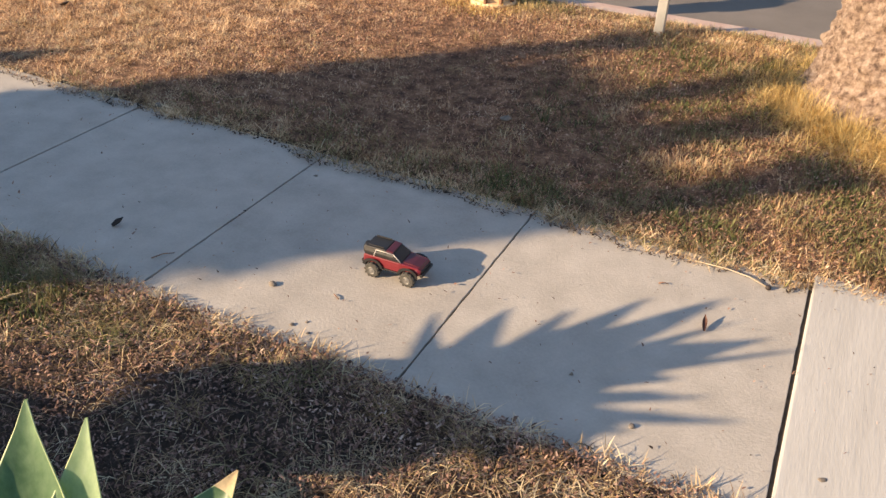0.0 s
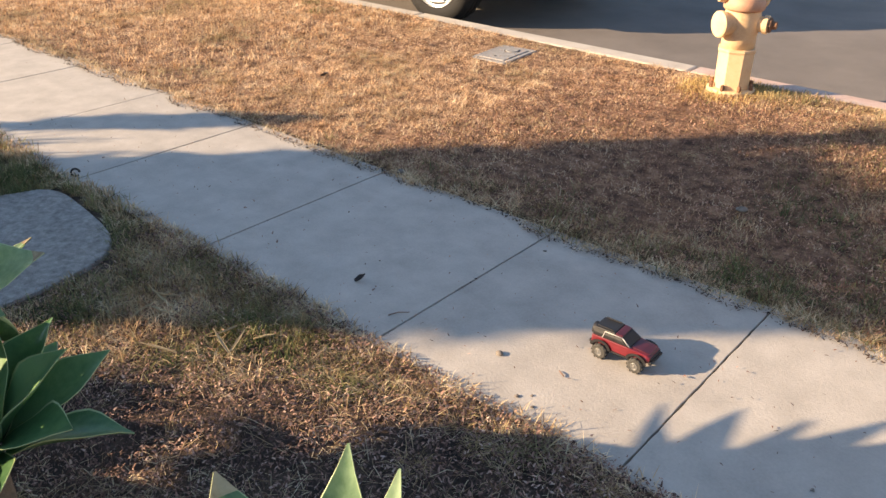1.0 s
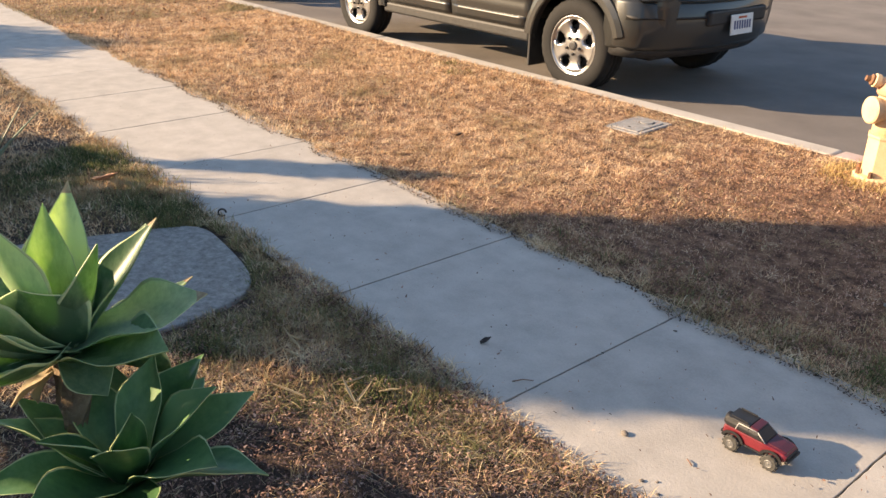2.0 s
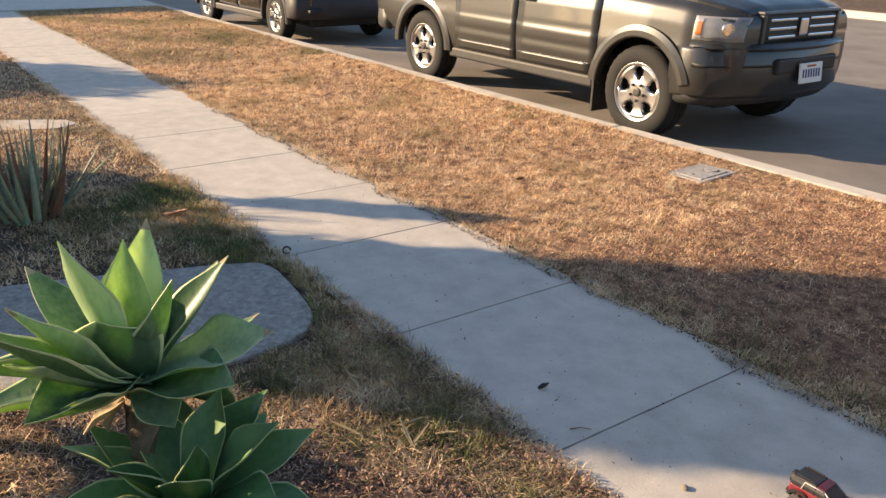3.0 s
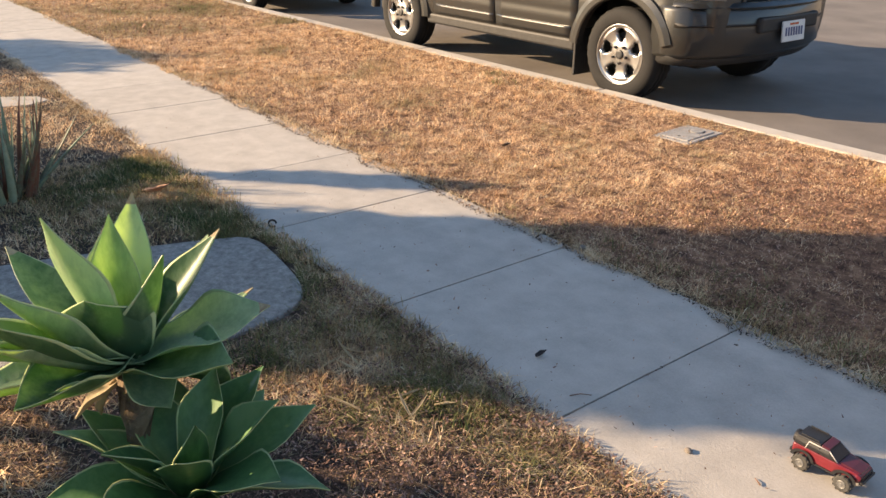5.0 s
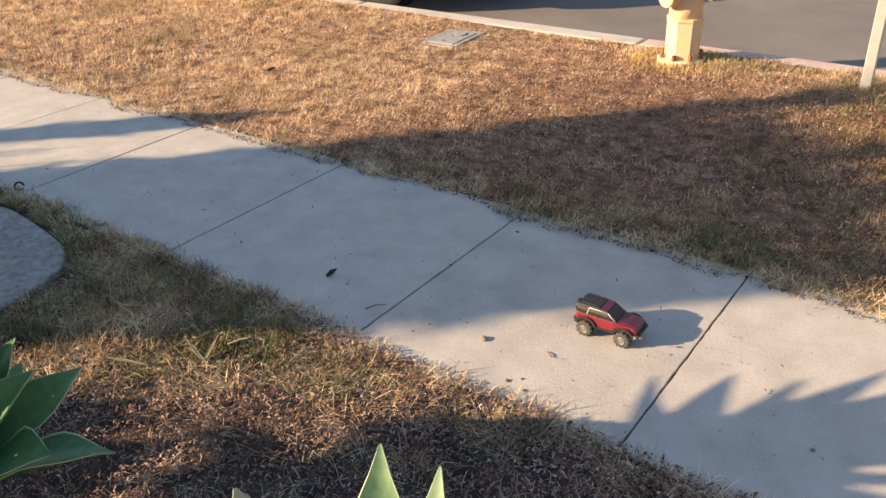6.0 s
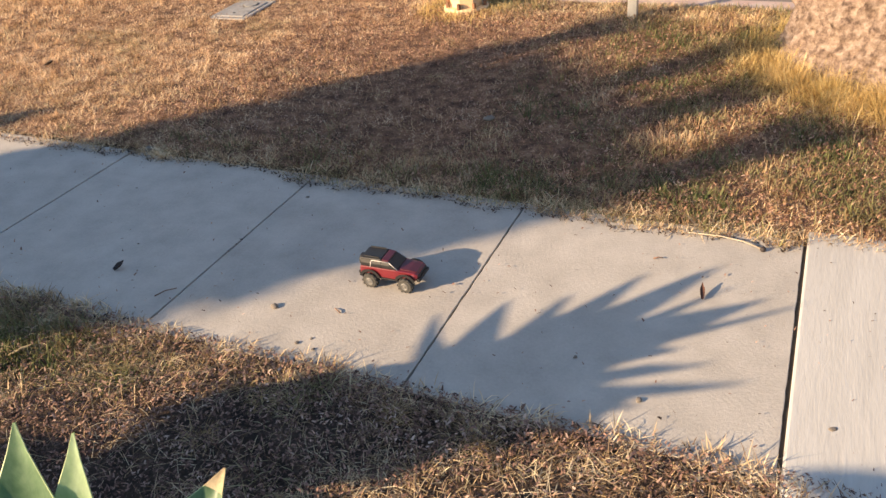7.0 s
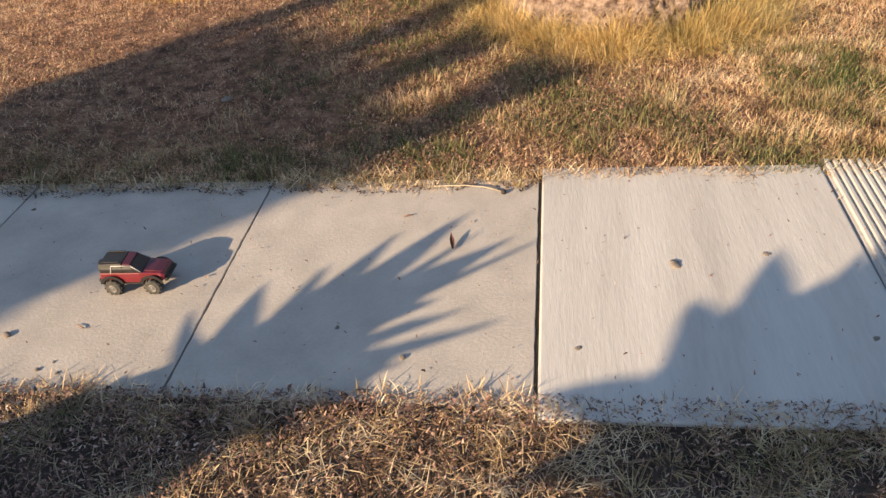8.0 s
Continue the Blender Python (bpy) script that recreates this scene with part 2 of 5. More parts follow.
# unseen walls, added to keep the low sky out of the car reflections
BACK_WALL = material("plain_far_wall", [(0.2, (0.20, 0.18, 0.15)), (0.8, (0.30, 0.27, 0.23))], 0.6, 40, 0.9, bump=0.3)
for name, spot in (("wall_north", (-70, 40, 27, 27.4, -0.2, 5.0)), ("wall_south", (-17, 14, -14.4, -14, -0.2, 3.6)), ("wall_east", (24, 24.4, -13.9, 26.9, -0.2, 4.0))):
    tagged(part(name, box(*spot), BACK_WALL), "plain weathered unseen wall added to close off the low sky", "wall", kind="structure")
SIDE_PATH = [(-7.02, -1.08), (-6.93, -1.25), (-7.12, -1.8), (-7.3, -4.0), (-8.1, -4.0), (-7.55, -1.8), (-7.30, -1.3), (-7.18, -1.12)]
tagged(part("side_path", prism(SIDE_PATH, -0.07, 0.004, 0.003), CONCRETE), "pale concrete side path across the yard", "path", kind="structure")
THATCH = material("straw_thatch", [(0.25, (0.09, 0.046, 0.028)), (0.5, (0.25, 0.14, 0.08)), (0.75, (0.46, 0.285, 0.17))], 14, 170, 1.0, bump=1.0, dist=0.012, gain=1.6)


def thatch_sheet():
    bm = bmesh.new()
    xs, ys = [-16.2 + 0.15 * k for k in range(121)], [0.10] + [0.2 + 0.12 * k for k in range(19)] + [2.485]
    grid = [[bm.verts.new((x, y, ground_height(x, y) + 0.002)) for y in ys] for x in xs]
    for a, b in zip(grid, grid[1:]):
        for k in range(len(ys) - 1):
            bm.faces.new((a[k], b[k], b[k + 1], a[k + 1]))
    return bm


tagged(part("parkway_thatch", thatch_sheet(), THATCH, smooth=True), "matted straw thatch under the dry lawn", "ground", kind="structure")

# ---- plants ----
AGAVE = material("agave_leaf", [(0.2, (0.12, 0.225, 0.12)), (0.5, (0.32, 0.45, 0.29)), (0.8, (0.60, 0.71, 0.52))], 6, 60, 0.38, bump=0.06, obj=0.6, through_light=0.52, spec=0.45, stretch=(1, 1, 0.4))
leaf_tree = AGAVE.node_tree
for node in [n for n in leaf_tree.nodes if n.bl_idname == "ShaderNodeBsdfTranslucent"]:
    # light that comes through a leaf turns yellow-green
    tint = leaf_tree.nodes.new("ShaderNodeMix")
    tint.data_type, tint.blend_type = "RGBA", "MULTIPLY"
    tint.inputs["Factor"].default_value = 1.0
    leaf_tree.links.new(leaf_tree.nodes["Color Ramp"].outputs[0], tint.inputs["A"])
    tint.inputs["B"].default_value = (1.4, 1.36, 0.66, 1)
    leaf_tree.links.new(tint.outputs["Result"], node.inputs[0])
# the low agave's green is darkened in colour to stand for its shade
AGAVE_SHADED = material("shaded_agave_leaf", [(0.2, (0.05, 0.125, 0.05)), (0.5, (0.125, 0.26, 0.10)), (0.8, (0.24, 0.40, 0.18))], 6, 60, 0.38, bump=0.06, obj=0.5, through_light=0.3, spec=0.45, stretch=(1, 1, 0.4))
AGAVE_EDGE = material("agave_leaf_margin", [(0.3, (0.36, 0.46, 0.20)), (0.7, (0.50, 0.57, 0.30))], 9, 60, 0.5, bump=0)
AGAVE_DRY = material("withered_leaf", [(0.2, (0.22, 0.14, 0.07)), (0.5, (0.50, 0.40, 0.24)), (0.8, (0.62, 0.50, 0.32))], 14, 120, 0.8, bump=0.4, through_light=0.15)
STEM = material("plant_stem", [(0.2, (0.10, 0.07, 0.045)), (0.6, (0.27, 0.20, 0.13)), (0.9, (0.40, 0.33, 0.23))], 20, 90, 0.95, bump=0.9, dist=0.01)
ALOE = material("aloe_leaf", [(0.2, (0.20, 0.09, 0.06)), (0.42, (0.17, 0.18, 0.12)), (0.6, (0.25, 0.32, 0.21)), (0.9, (0.38, 0.45, 0.32))], 5, 40, 0.5, bump=0.1, obj=0.7, through_light=0.1)
SHRUB = material("shrub_leaf", [(0.2, (0.04, 0.07, 0.02)), (0.6, (0.07, 0.12, 0.035)), (0.9, (0.11, 0.17, 0.06))], 5, 40, 0.55, bump=0, island=0.6, through_light=0.1)
BARK = material("palm_bark", [(0.2, (0.13, 0.085, 0.065)), (0.45, (0.35, 0.25, 0.19)), (0.75, (0.58, 0.45, 0.36))], 34, 130, 0.95, bump=1.0, dist=0.02, gain=1.6)


def leaf_mesh(length, width, el, bend, fold=0.35, thick=0.008, rows=11, shape="agave", twist=0.0, wave=0.0, tip=False):
    """One succulent leaf from the origin outwards along x: two skins that meet at a thin rim; the rim faces take the second material."""
    bm = bmesh.new()
    across = (-1.0, -0.94, -0.5, 0.0, 0.5, 0.94, 1.0)
    p, a = Vector((0, 0, 0)), el
    tops, lows = [], []
    for k in range(rows):
        s = k / (rows - 1)
        if shape == "agave":
            w = width * 0.5 * (0.36 + 0.64 * math.sin(math.pi * min(1, 0.10 + s * 0.68)) ** 1.1) * (1 - max(0, (s - 0.55) / 0.45) ** 1.6)
        else:
            w = width * 0.5 * (1 - s ** 1.5) * (0.9 + 0.1 * math.cos(3 * s))
        w = max(w, 0.0012)
        t = thick * (1 - 0.8 * s)
        ahead, up = Vector((math.cos(a), 0, math.sin(a))), Vector((-math.sin(a), 0, math.cos(a)))
        roll = twist * s
        side = Vector((0, 1, 0)) * math.cos(roll) + up * math.sin(roll)
        up2 = up * math.cos(roll) - Vector((0, 1, 0)) * math.sin(roll)
        top, low = [], []
        for u in across:
            ripple = wave * w * math.sin(9 * s + 2 * u) * u * u
            c = p + side * (u * w) + up2 * (fold * w * (u * u) + ripple)
            d = t * (1 - u * u) + 0.0012
            top.append(bm.verts.new(c + up2 * d * 0.3))
            low.append(bm.verts.new(c - up2 * d))
        tops.append(top)
        lows.append(low)
        p = p + ahead * (length / (rows - 1))
        a += bend / (rows - 1)
    for k in range(rows - 1):
        for j in range(len(across) - 1):
            f = bm.faces.new((tops[k][j], tops[k + 1][j], tops[k + 1][j + 1], tops[k][j + 1]))
            g = bm.faces.new((lows[k][j + 1], lows[k + 1][j + 1], lows[k + 1][j], lows[k][j]))
            if j in (0, len(across) - 2):
                f.material_index = g.material_index = 1
            if k >= rows - 2 and tip:
                f.material_index = g.material_index = 2
        bm.faces.new((lows[k][0], lows[k + 1][0], tops[k + 1][0], tops[k][0])).material_index = 1
        bm.faces.new((tops[k][-1], tops[k + 1][-1], lows[k + 1][-1], lows[k][-1])).material_index = 1
    for f in bm.faces:
        f.smooth = True
    return bm


def add_leaf(parent, mats, m, *args, **kw):
    me = mesh_of(leaf_mesh(*args, **kw))
    for one in mats:
        me.materials.append(one)
    ob = part("leaf", me, None, parent, m=m)
    return ob


def rosette(plant, base, size, count, seed, tilt=(0, 0), inner=82, outer=16, wide=0.46, droop=0.0, green=AGAVE):
    """A head of leaves in a spiral: upright in the heart, spread outside, the lowest ones drooping."""
    rng = random.Random(seed)
    lean = pose(*base) @ pose(0, 0, 0, tilt[0], tilt[1], 0)
    for k in range(count):
        f = k / (count - 1)
        az = math.degrees(k * 2.39996) + rng.uniform(-12, 12)
        el = radians(inner + (outer - inner) * f ** 0.9 + rng.uniform(-7, 7))
        length = size * (0.62 + 0.5 * math.sin(math.pi * (0.18 + 0.62 * f))) * rng.uniform(0.88, 1.1)
        bend = radians(rng.uniform(-18, 14) - 26 * f - droop * f * f)
        m = lean @ pose(0, 0, -0.07 * size * f, 0, 0, az) @ pose(0.02 + 0.03 * f, 0, 0)
        dry = green is AGAVE and f > 0.9 and rng.random() < 0.6
        add_leaf(plant, (AGAVE_DRY, AGAVE_DRY) if dry else (green, AGAVE_EDGE), m, length, length * wide * rng.uniform(0.9, 1.15), el, bend * (2.2 if dry else 1), rng.uniform(0.25, 0.5), 0.007, 11, "agave", rng.uniform(-0.5, 0.5), 0.10)


def stalk(points, r0, r1, seg=10):
    """A tapered stem through a few points."""
    bm = bmesh.new()
    rings = []
    n = len(points)
    for k, p in enumerate(points):
        p = Vector(p)
        d = (Vector(points[min(k + 1, n - 1)]) - Vector(points[max(k - 1, 0)])).normalized()
        q = d.to_track_quat("Z", "Y")
        r = r0 + (r1 - r0) * k / (n - 1)
        rings.append([bm.verts.new(p + q @ Vector((r * math.cos(2 * math.pi * j / seg), r * math.sin(2 * math.pi * j / seg), 0))) for j in range(seg)])
    for a, b in zip(rings, rings[1:]):
        for j in range(seg):
            bm.faces.new((a[j], a[(j + 1) % seg], b[(j + 1) % seg], b[j]))
    bm.faces.new(rings[0])
    bm.faces.new(rings[-1])
    bmesh.ops.recalc_face_normals(bm, faces=bm.faces[:])
    for f in bm.faces:
        f.smooth = True
    return bm


def agave(x, y, height, size, count, seed, label, lean=(0, 0), tilt=(0, 0), droop=0.0, inner=82, green=AGAVE):
    plant = thing("agave", pose(x, y, 0), label, "agave", "agaves in the front bed")
    top = (lean[0], lean[1], height)
    part("stem", stalk([(0, 0, -0.03), (lean[0] * 0.3, lean[1] * 0.3, height * 0.4), (lean[0] * 0.7, lean[1] * 0.7, height * 0.75), top], 0.035, 0.03), STEM, plant, "grey scarred stem")
    rosette(plant, top, size, count, seed, tilt, droop=droop, inner=inner, green=green)
    return plant



def placed_leaves(plant, top, rows, seed, grow=1.0, broad=1.25):
    """Leaves set one by one: heading, rise, length, width, bend (degrees and metres), withered or not."""
    rng = random.Random(seed)
    for az, el, length, width, bend, *dry in rows:
        m = pose(*top) @ pose(0, 0, 0, 0, 0, az) @ pose(0.02, 0, -0.012)
        mats = (AGAVE_DRY, AGAVE_DRY, AGAVE_DRY) if dry else (AGAVE, AGAVE_EDGE, AGAVE_DRY)
        add_leaf(plant, mats, m, length * grow, width * grow * broad, radians(el), radians(bend), rng.uniform(0.35, 0.6), 0.007, 14, "agave", rng.uniform(-0.45, 0.45), 0.14, rng.random() < 0.3)


tall = thing("agave", pose(-1.95, -2.065, 0), "tall agave with sunlit pale-edged green leaves and withered tips", "agave", "agaves in the front bed")
part("stem", stalk([(0, 0, -0.03), (0.02, -0.02, 0.25), (0.01, 0, 0.42), (0, 0, 0.555)], 0.04, 0.035), STEM, tall, "grey scarred stem")
def pointed_leaves(plant, base, rows, seed):
    """Leaves from the heart to a tip: tip (metres from the stem's foot), width, bend in degrees."""
    rng = random.Random(seed)
    for tip, width, bend in rows:
        d = Vector(tip) - Vector(base)
        az, rise = math.degrees(math.atan2(d.y, d.x)), math.atan2(d.z, math.hypot(d.x, d.y))
        m = pose(*base) @ pose(0, 0, 0, 0, 0, az)
        add_leaf(plant, (AGAVE, AGAVE_EDGE, AGAVE_DRY), m, d.length * 1.06, width, rise - radians(bend) / 2, radians(bend), rng.uniform(0.35, 0.6), 0.007, 16, "agave", rng.uniform(-0.25, 0.25), 0.12, rng.random() < 0.6)


pointed_leaves(tall, (0, 0, 0.52), [((-0.11, 0.09, 0.845), 0.115, -8), ((0.04, -0.11, 0.885), 0.13, 10), ((-0.04, 0.02, 0.835), 0.11, 4), ((0.01, 0.215, 0.775), 0.11, 6), ((-0.07, 0.22, 0.735), 0.11, 10), ((-0.18, 0.09, 0.765), 0.13, 8),
    ((-0.25, 0.06, 0.735), 0.13, 0), ((-0.30, -0.13, 0.72), 0.13, 10), ((-0.15, 0.28, 0.545), 0.075, 16), ((-0.07, 0.31, 0.585), 0.085, 18), ((0.115, -0.285, 0.80), 0.15, 22), ((0.05, -0.215, 0.785), 0.13, 18), ((0.12, 0.06, 0.80), 0.11, 20), ((0.10, -0.24, 0.70), 0.13, 16)], 2)
placed_leaves(tall, (0, 0, 0.56), [(-42, 58, 0.20, 0.14, 10), (-95, -3, 0.31, 0.09, 6), (58, 18, 0.28, 0.13, 6), (-84, 22, 0.33, 0.13, 4), (-60, 2, 0.24, 0.12, 16)], 3, 1.1)
placed_leaves(tall, (0, 0, 0.54), [(28, 12, 0.25, 0.13, 10), (-72, -4, 0.21, 0.10, 24), (146, -38, 0.30, 0.14, 0), (168, -32, 0.30, 0.13, 0), (124, -40, 0.29, 0.14, 4), (105, -38, 0.27, 0.12, 0), (14, -16, 0.12, 0.08, -12)], 5, 1.1)
placed_leaves(tall, (0, 0, 0.51), [(-95, -22, 0.12, 0.035, -20, 1), (230, -40, 0.12, 0.05, -40, 1)], 6)
agave(-1.82, -2.01, 0.27, 0.26, 19, 9, "low agave with deep green leaves, coloured darker for shade", inner=70, green=AGAVE_SHADED)
near = thing("agave", pose(-0.62, -2.10, 0), "agave with backlit upright pointed leaves", "agave", "agaves in the front bed")
part("stem", stalk([(0, 0, -0.03), (0.02, -0.02, 0.25), (0.01, 0, 0.45), (0, 0, 0.59)], 0.04, 0.035), STEM, near, "grey scarred stem")
placed_leaves(near, (0, 0, 0.582), [(126, 60, 0.345, 0.10, 0), (108, 60, 0.33, 0.07, 2), (165, 56, 0.335, 0.14, -4), (52, 50, 0.33, 0.11, -4), (76, 44, 0.31, 0.11, 0), (186, 58, 0.33, 0.11, 0), (142, 76, 0.27, 0.09, 0), (215, 45, 0.33, 0.13, -5), (245, 30, 0.32, 0.13, -5), (280, 45, 0.32, 0.13, -5), (310, 25, 0.31, 0.13, -5), (340, 50, 0.32, 0.12, -5), (20, 30, 0.31, 0.13, -5), (0, 75, 0.25, 0.09, 0), (260, 76, 0.25, 0.09, 0), (132, -8, 0.24, 0.13, 4), (142, 8, 0.25, 0.13, 2), (122, 4, 0.25, 0.12, 0), (150, 26, 0.27, 0.13, -6), (128, 24, 0.26, 0.12, -6)], 7, 1.0, 1.02)

# out of view: agaves added to shade the bed and the near slabs
agave(-2.80, -2.84, 0.56, 0.29, 30, 33, "unseen green agave added to shade the bed, beside the garden path", inner=74)
agave(-3.03, -2.61, 0.26, 0.25, 28, 34, "unseen low spreading agave in the clump, added to shade the bed", inner=66)
agave(-2.70, -2.62, 0.20, 0.27, 24, 35, "unseen low spreading agave in the clump, added to shade the bed", inner=66)
agave(-2.45, -2.84, 0.30, 0.28, 26, 36, "unseen low spreading agave in the clump, added to shade the bed", inner=66)
agave(-1.75, -3.15, 0.94, 0.33, 28, 21, "unseen dense green agave added for shade at the back")
agave(-0.22, -2.72, 0.48, 0.30, 22, 27, "unseen dense green agave added for shade at the back")

aloe = thing("aloe", pose(-4.95, -1.80, 0), "upright spiky aloe with grey-green and reddish leaves", "aloe")
aloe_rng = random.Random(5)
for k in range(50):
    az = k * 137.5 + aloe_rng.uniform(-15, 15)
    r = 0.17 * math.sqrt(aloe_rng.random())
    m = pose(r * math.cos(radians(az)), r * math.sin(radians(az)), -0.01, 0, 0, az)
    me = mesh_of(leaf_mesh(aloe_rng.uniform(0.28, 0.58), aloe_rng.uniform(0.028, 0.044), radians(aloe_rng.uniform(46, 86)), radians(aloe_rng.uniform(-15, 30)), 0.6, 0.008, 8, "aloe"))
    me.materials.append(ALOE)
    me.materials.append(ALOE)
    part("leaf", me, None, aloe, m=m)


def scatter_mesh(name, mat, base, az, tilt, length, width, curl=None, label="", category="", bend=0.0):
    """Many thin blades as one mesh of small triangles, or bent pairs of them where bend is given."""
    n = len(base)
    d = np.stack([np.cos(az) * np.cos(tilt), np.sin(az) * np.cos(tilt), np.sin(tilt)], 1)
    s = np.stack([-np.sin(az), np.cos(az), np.zeros(n)], 1)
    spin = np.random.uniform(-1, 1, n)[:, None]
    s = s + spin * np.stack([np.zeros(n), np.zeros(n), np.ones(n)], 1) * 0.6
    s /= np.linalg.norm(s, axis=1)[:, None]
    half = (width / 2)[:, None] * s
    if bend:
        mid = base + d * (length * 0.55)[:, None]
        d2 = d.copy()
        d2[:, 2] -= np.random.uniform(0.2, 1.0, n) * bend
        tip = mid + d2 * (length * 0.45)[:, None]
        verts = np.stack([base - half, base + half, mid + half * 0.8, mid - half * 0.8, tip], 1).reshape(-1, 3)
        idx = np.arange(n)[:, None] * 5
        loops = np.concatenate([idx + np.array([0, 1, 2, 3]), idx + np.array([3, 2, 4])], 1).reshape(-1)
        starts = (np.arange(n)[:, None] * 7 + np.array([0, 4])).reshape(-1)
        faces = 2 * n
    else:
        verts = np.stack([base - half, base + half, base + d * length[:, None]], 1).reshape(-1, 3)
        loops, starts, faces = np.arange(3 * n), np.arange(n) * 3, n
    me = bpy.data.meshes.new("mesh")
    me.vertices.add(len(verts))
    me.vertices.foreach_set("co", verts.astype(np.float32).reshape(-1))
    me.loops.add(len(loops))
    me.loops.foreach_set("vertex_index", loops.astype(np.int32))
    me.polygons.add(faces)
    me.polygons.foreach_set("loop_start", starts.astype(np.int32))
    me.update(calc_edges=True)
    me.validate()
    me.materials.append(mat)
    return tagged(new(name, me), label, category, kind="stuff")


def leafy(name, centre, radii, count, size, mat, seed, parent, hollow=0.5, column=False):
    """A crown: many small pointed leaves in a lumpy body, round or as a column."""
    rng = np.random.default_rng(seed)
    v = rng.normal(size=(count, 3))
    v /= np.linalg.norm(v, axis=1)[:, None]
    r = (hollow + (1 - hollow) * rng.random(count) ** 0.6)
    lump = 0.82 + 0.3 * np.sin(v[:, 0] * 5 + seed) * np.sin(v[:, 1] * 6 + 1) * np.cos(v[:, 2] * 5)
    if column:
        a, h = rng.uniform(0, 6.28, count), rng.uniform(-1, 1, count)
        ring = np.sqrt(rng.random(count)) * (0.92 + 0.1 * np.sin(4 * h + 3 * a)) * (0.88 + 0.14 * h)
        v, r, lump = np.stack([np.cos(a) * ring, np.sin(a) * ring, h], 1), np.ones(count), np.ones(count)
    pts = np.array(centre) + v * (r * lump)[:, None] * np.array(radii)
    az, tilt = rng.uniform(0, 6.28, count), rng.uniform(-0.8, 1.0, count)
    ob = scatter_mesh(name, mat, pts, az, tilt, rng.uniform(0.7, 1.3, count) * size, rng.uniform(0.3, 0.5, count) * size, bend=0.5)
    ob.parent = parent
    ob.matrix_parent_inverse = parent.matrix_basis.inverted()
    for key in ("kind",):
        if key in ob:
            del ob[key]
    return ob


# out of sight beside the camera: the tall shrub and the small tree whose shade lies on the sidewalk
SHRUB_AT = (-6.37, -4.34)
shrub = thing("tall_shrub", pose(SHRUB_AT[0], SHRUB_AT[1], 0), "tall dense dark green shrub with spiky heads", "shrub")
part("trunk", stalk([(0, 0, -0.05), (0.05, 0.02, 0.8), (-0.03, 0.05, 1.6), (0.02, 0, 2.3)], 0.12, 0.06), STEM, shrub)
leafy("crown", (*SHRUB_AT, 1.18), (0.83, 0.83, 1.18), 30000, 0.14, SHRUB, 3, shrub, 0.2, True)
spike_rng = random.Random(8)
for off, z in ((0.78, 2.55), (0.42, 2.3), (0.10, 2.66), (-0.33, 2.52), (-0.78, 2.55)):
    dx, dy = -0.707 * off, 0.707 * off
    part("branch", stalk([(dx * 0.3, dy * 0.3, 1.2), (dx * 0.8, dy * 0.8, z - 0.5), (dx, dy, z)], 0.06, 0.05, 8), STEM, shrub)
    for j in range(44):
        m = pose(dx, dy, z - 0.10 * (j % 5), 0, 0, j * 137.5)
        me = mesh_of(leaf_mesh(spike_rng.uniform(0.28, 0.46), 0.15, radians(spike_rng.uniform(45, 86)), radians(-16), 0.3, 0.004, 6, "aloe"))
        me.materials.append(SHRUB)
        me.materials.append(SHRUB)
        part("leaf", me, None, shrub, m=m)
LOW_SHRUB_AT = (-7.22, -3.49)
low_shrub = thing("low_shrub", pose(LOW_SHRUB_AT[0], LOW_SHRUB_AT[1], 0), "rounded dark green shrub with one tall shoot", "shrub")
part("trunk", stalk([(0, 0, -0.05), (0.03, 0.02, 0.3), (0, 0.03, 0.7)], 0.06, 0.04), STEM, low_shrub)
part("shoot", stalk([(0, 0, 0.5), (-0.03, 0.03, 1.0), (-0.05, 0.06, 1.5), (-0.03, 0.04, 2.0)], 0.035, 0.012, 8), STEM, low_shrub)
leafy("crown", (LOW_SHRUB_AT[0] + 0.02, LOW_SHRUB_AT[1] - 0.02, 0.56), (0.50, 0.50, 0.70), 9000, 0.12, SHRUB, 23, low_shrub, 0.2)
leafy("plume", (LOW_SHRUB_AT[0] - 0.05, LOW_SHRUB_AT[1] + 0.05, 1.50), (0.11, 0.11, 0.34), 1100, 0.10, SHRUB, 24, low_shrub, 0.1)
small_tree = thing("small_tree", pose(-14.0, -5.7, 0), "small loose-crowned garden tree", "tree")
part("trunk", stalk([(0, 0, -0.05), (0.05, 0, 0.8), (0, 0.06, 1.7)], 0.09, 0.05), STEM, small_tree)
for k in range(5):
    a = k * 1.26
    part("limb", stalk([(0, 0.03, 1.1), (0.5 * math.cos(a), 0.5 * math.sin(a), 1.7), (0.9 * math.cos(a), 0.9 * math.sin(a), 2.2)], 0.04, 0.015, 6), STEM, small_tree)
leafy("crown", (-14.0, -5.7, 2.05), (1.15, 1.15, 0.75), 3200, 0.16, SHRUB, 6, small_tree, 0.15)

# the palm by the kerb
PALM = (0.34, 1.80)
palm = thing("palm_tree", pose(PALM[0], PALM[1], 0), "thick palm trunk with rough pinkish-brown bark", "palm tree")


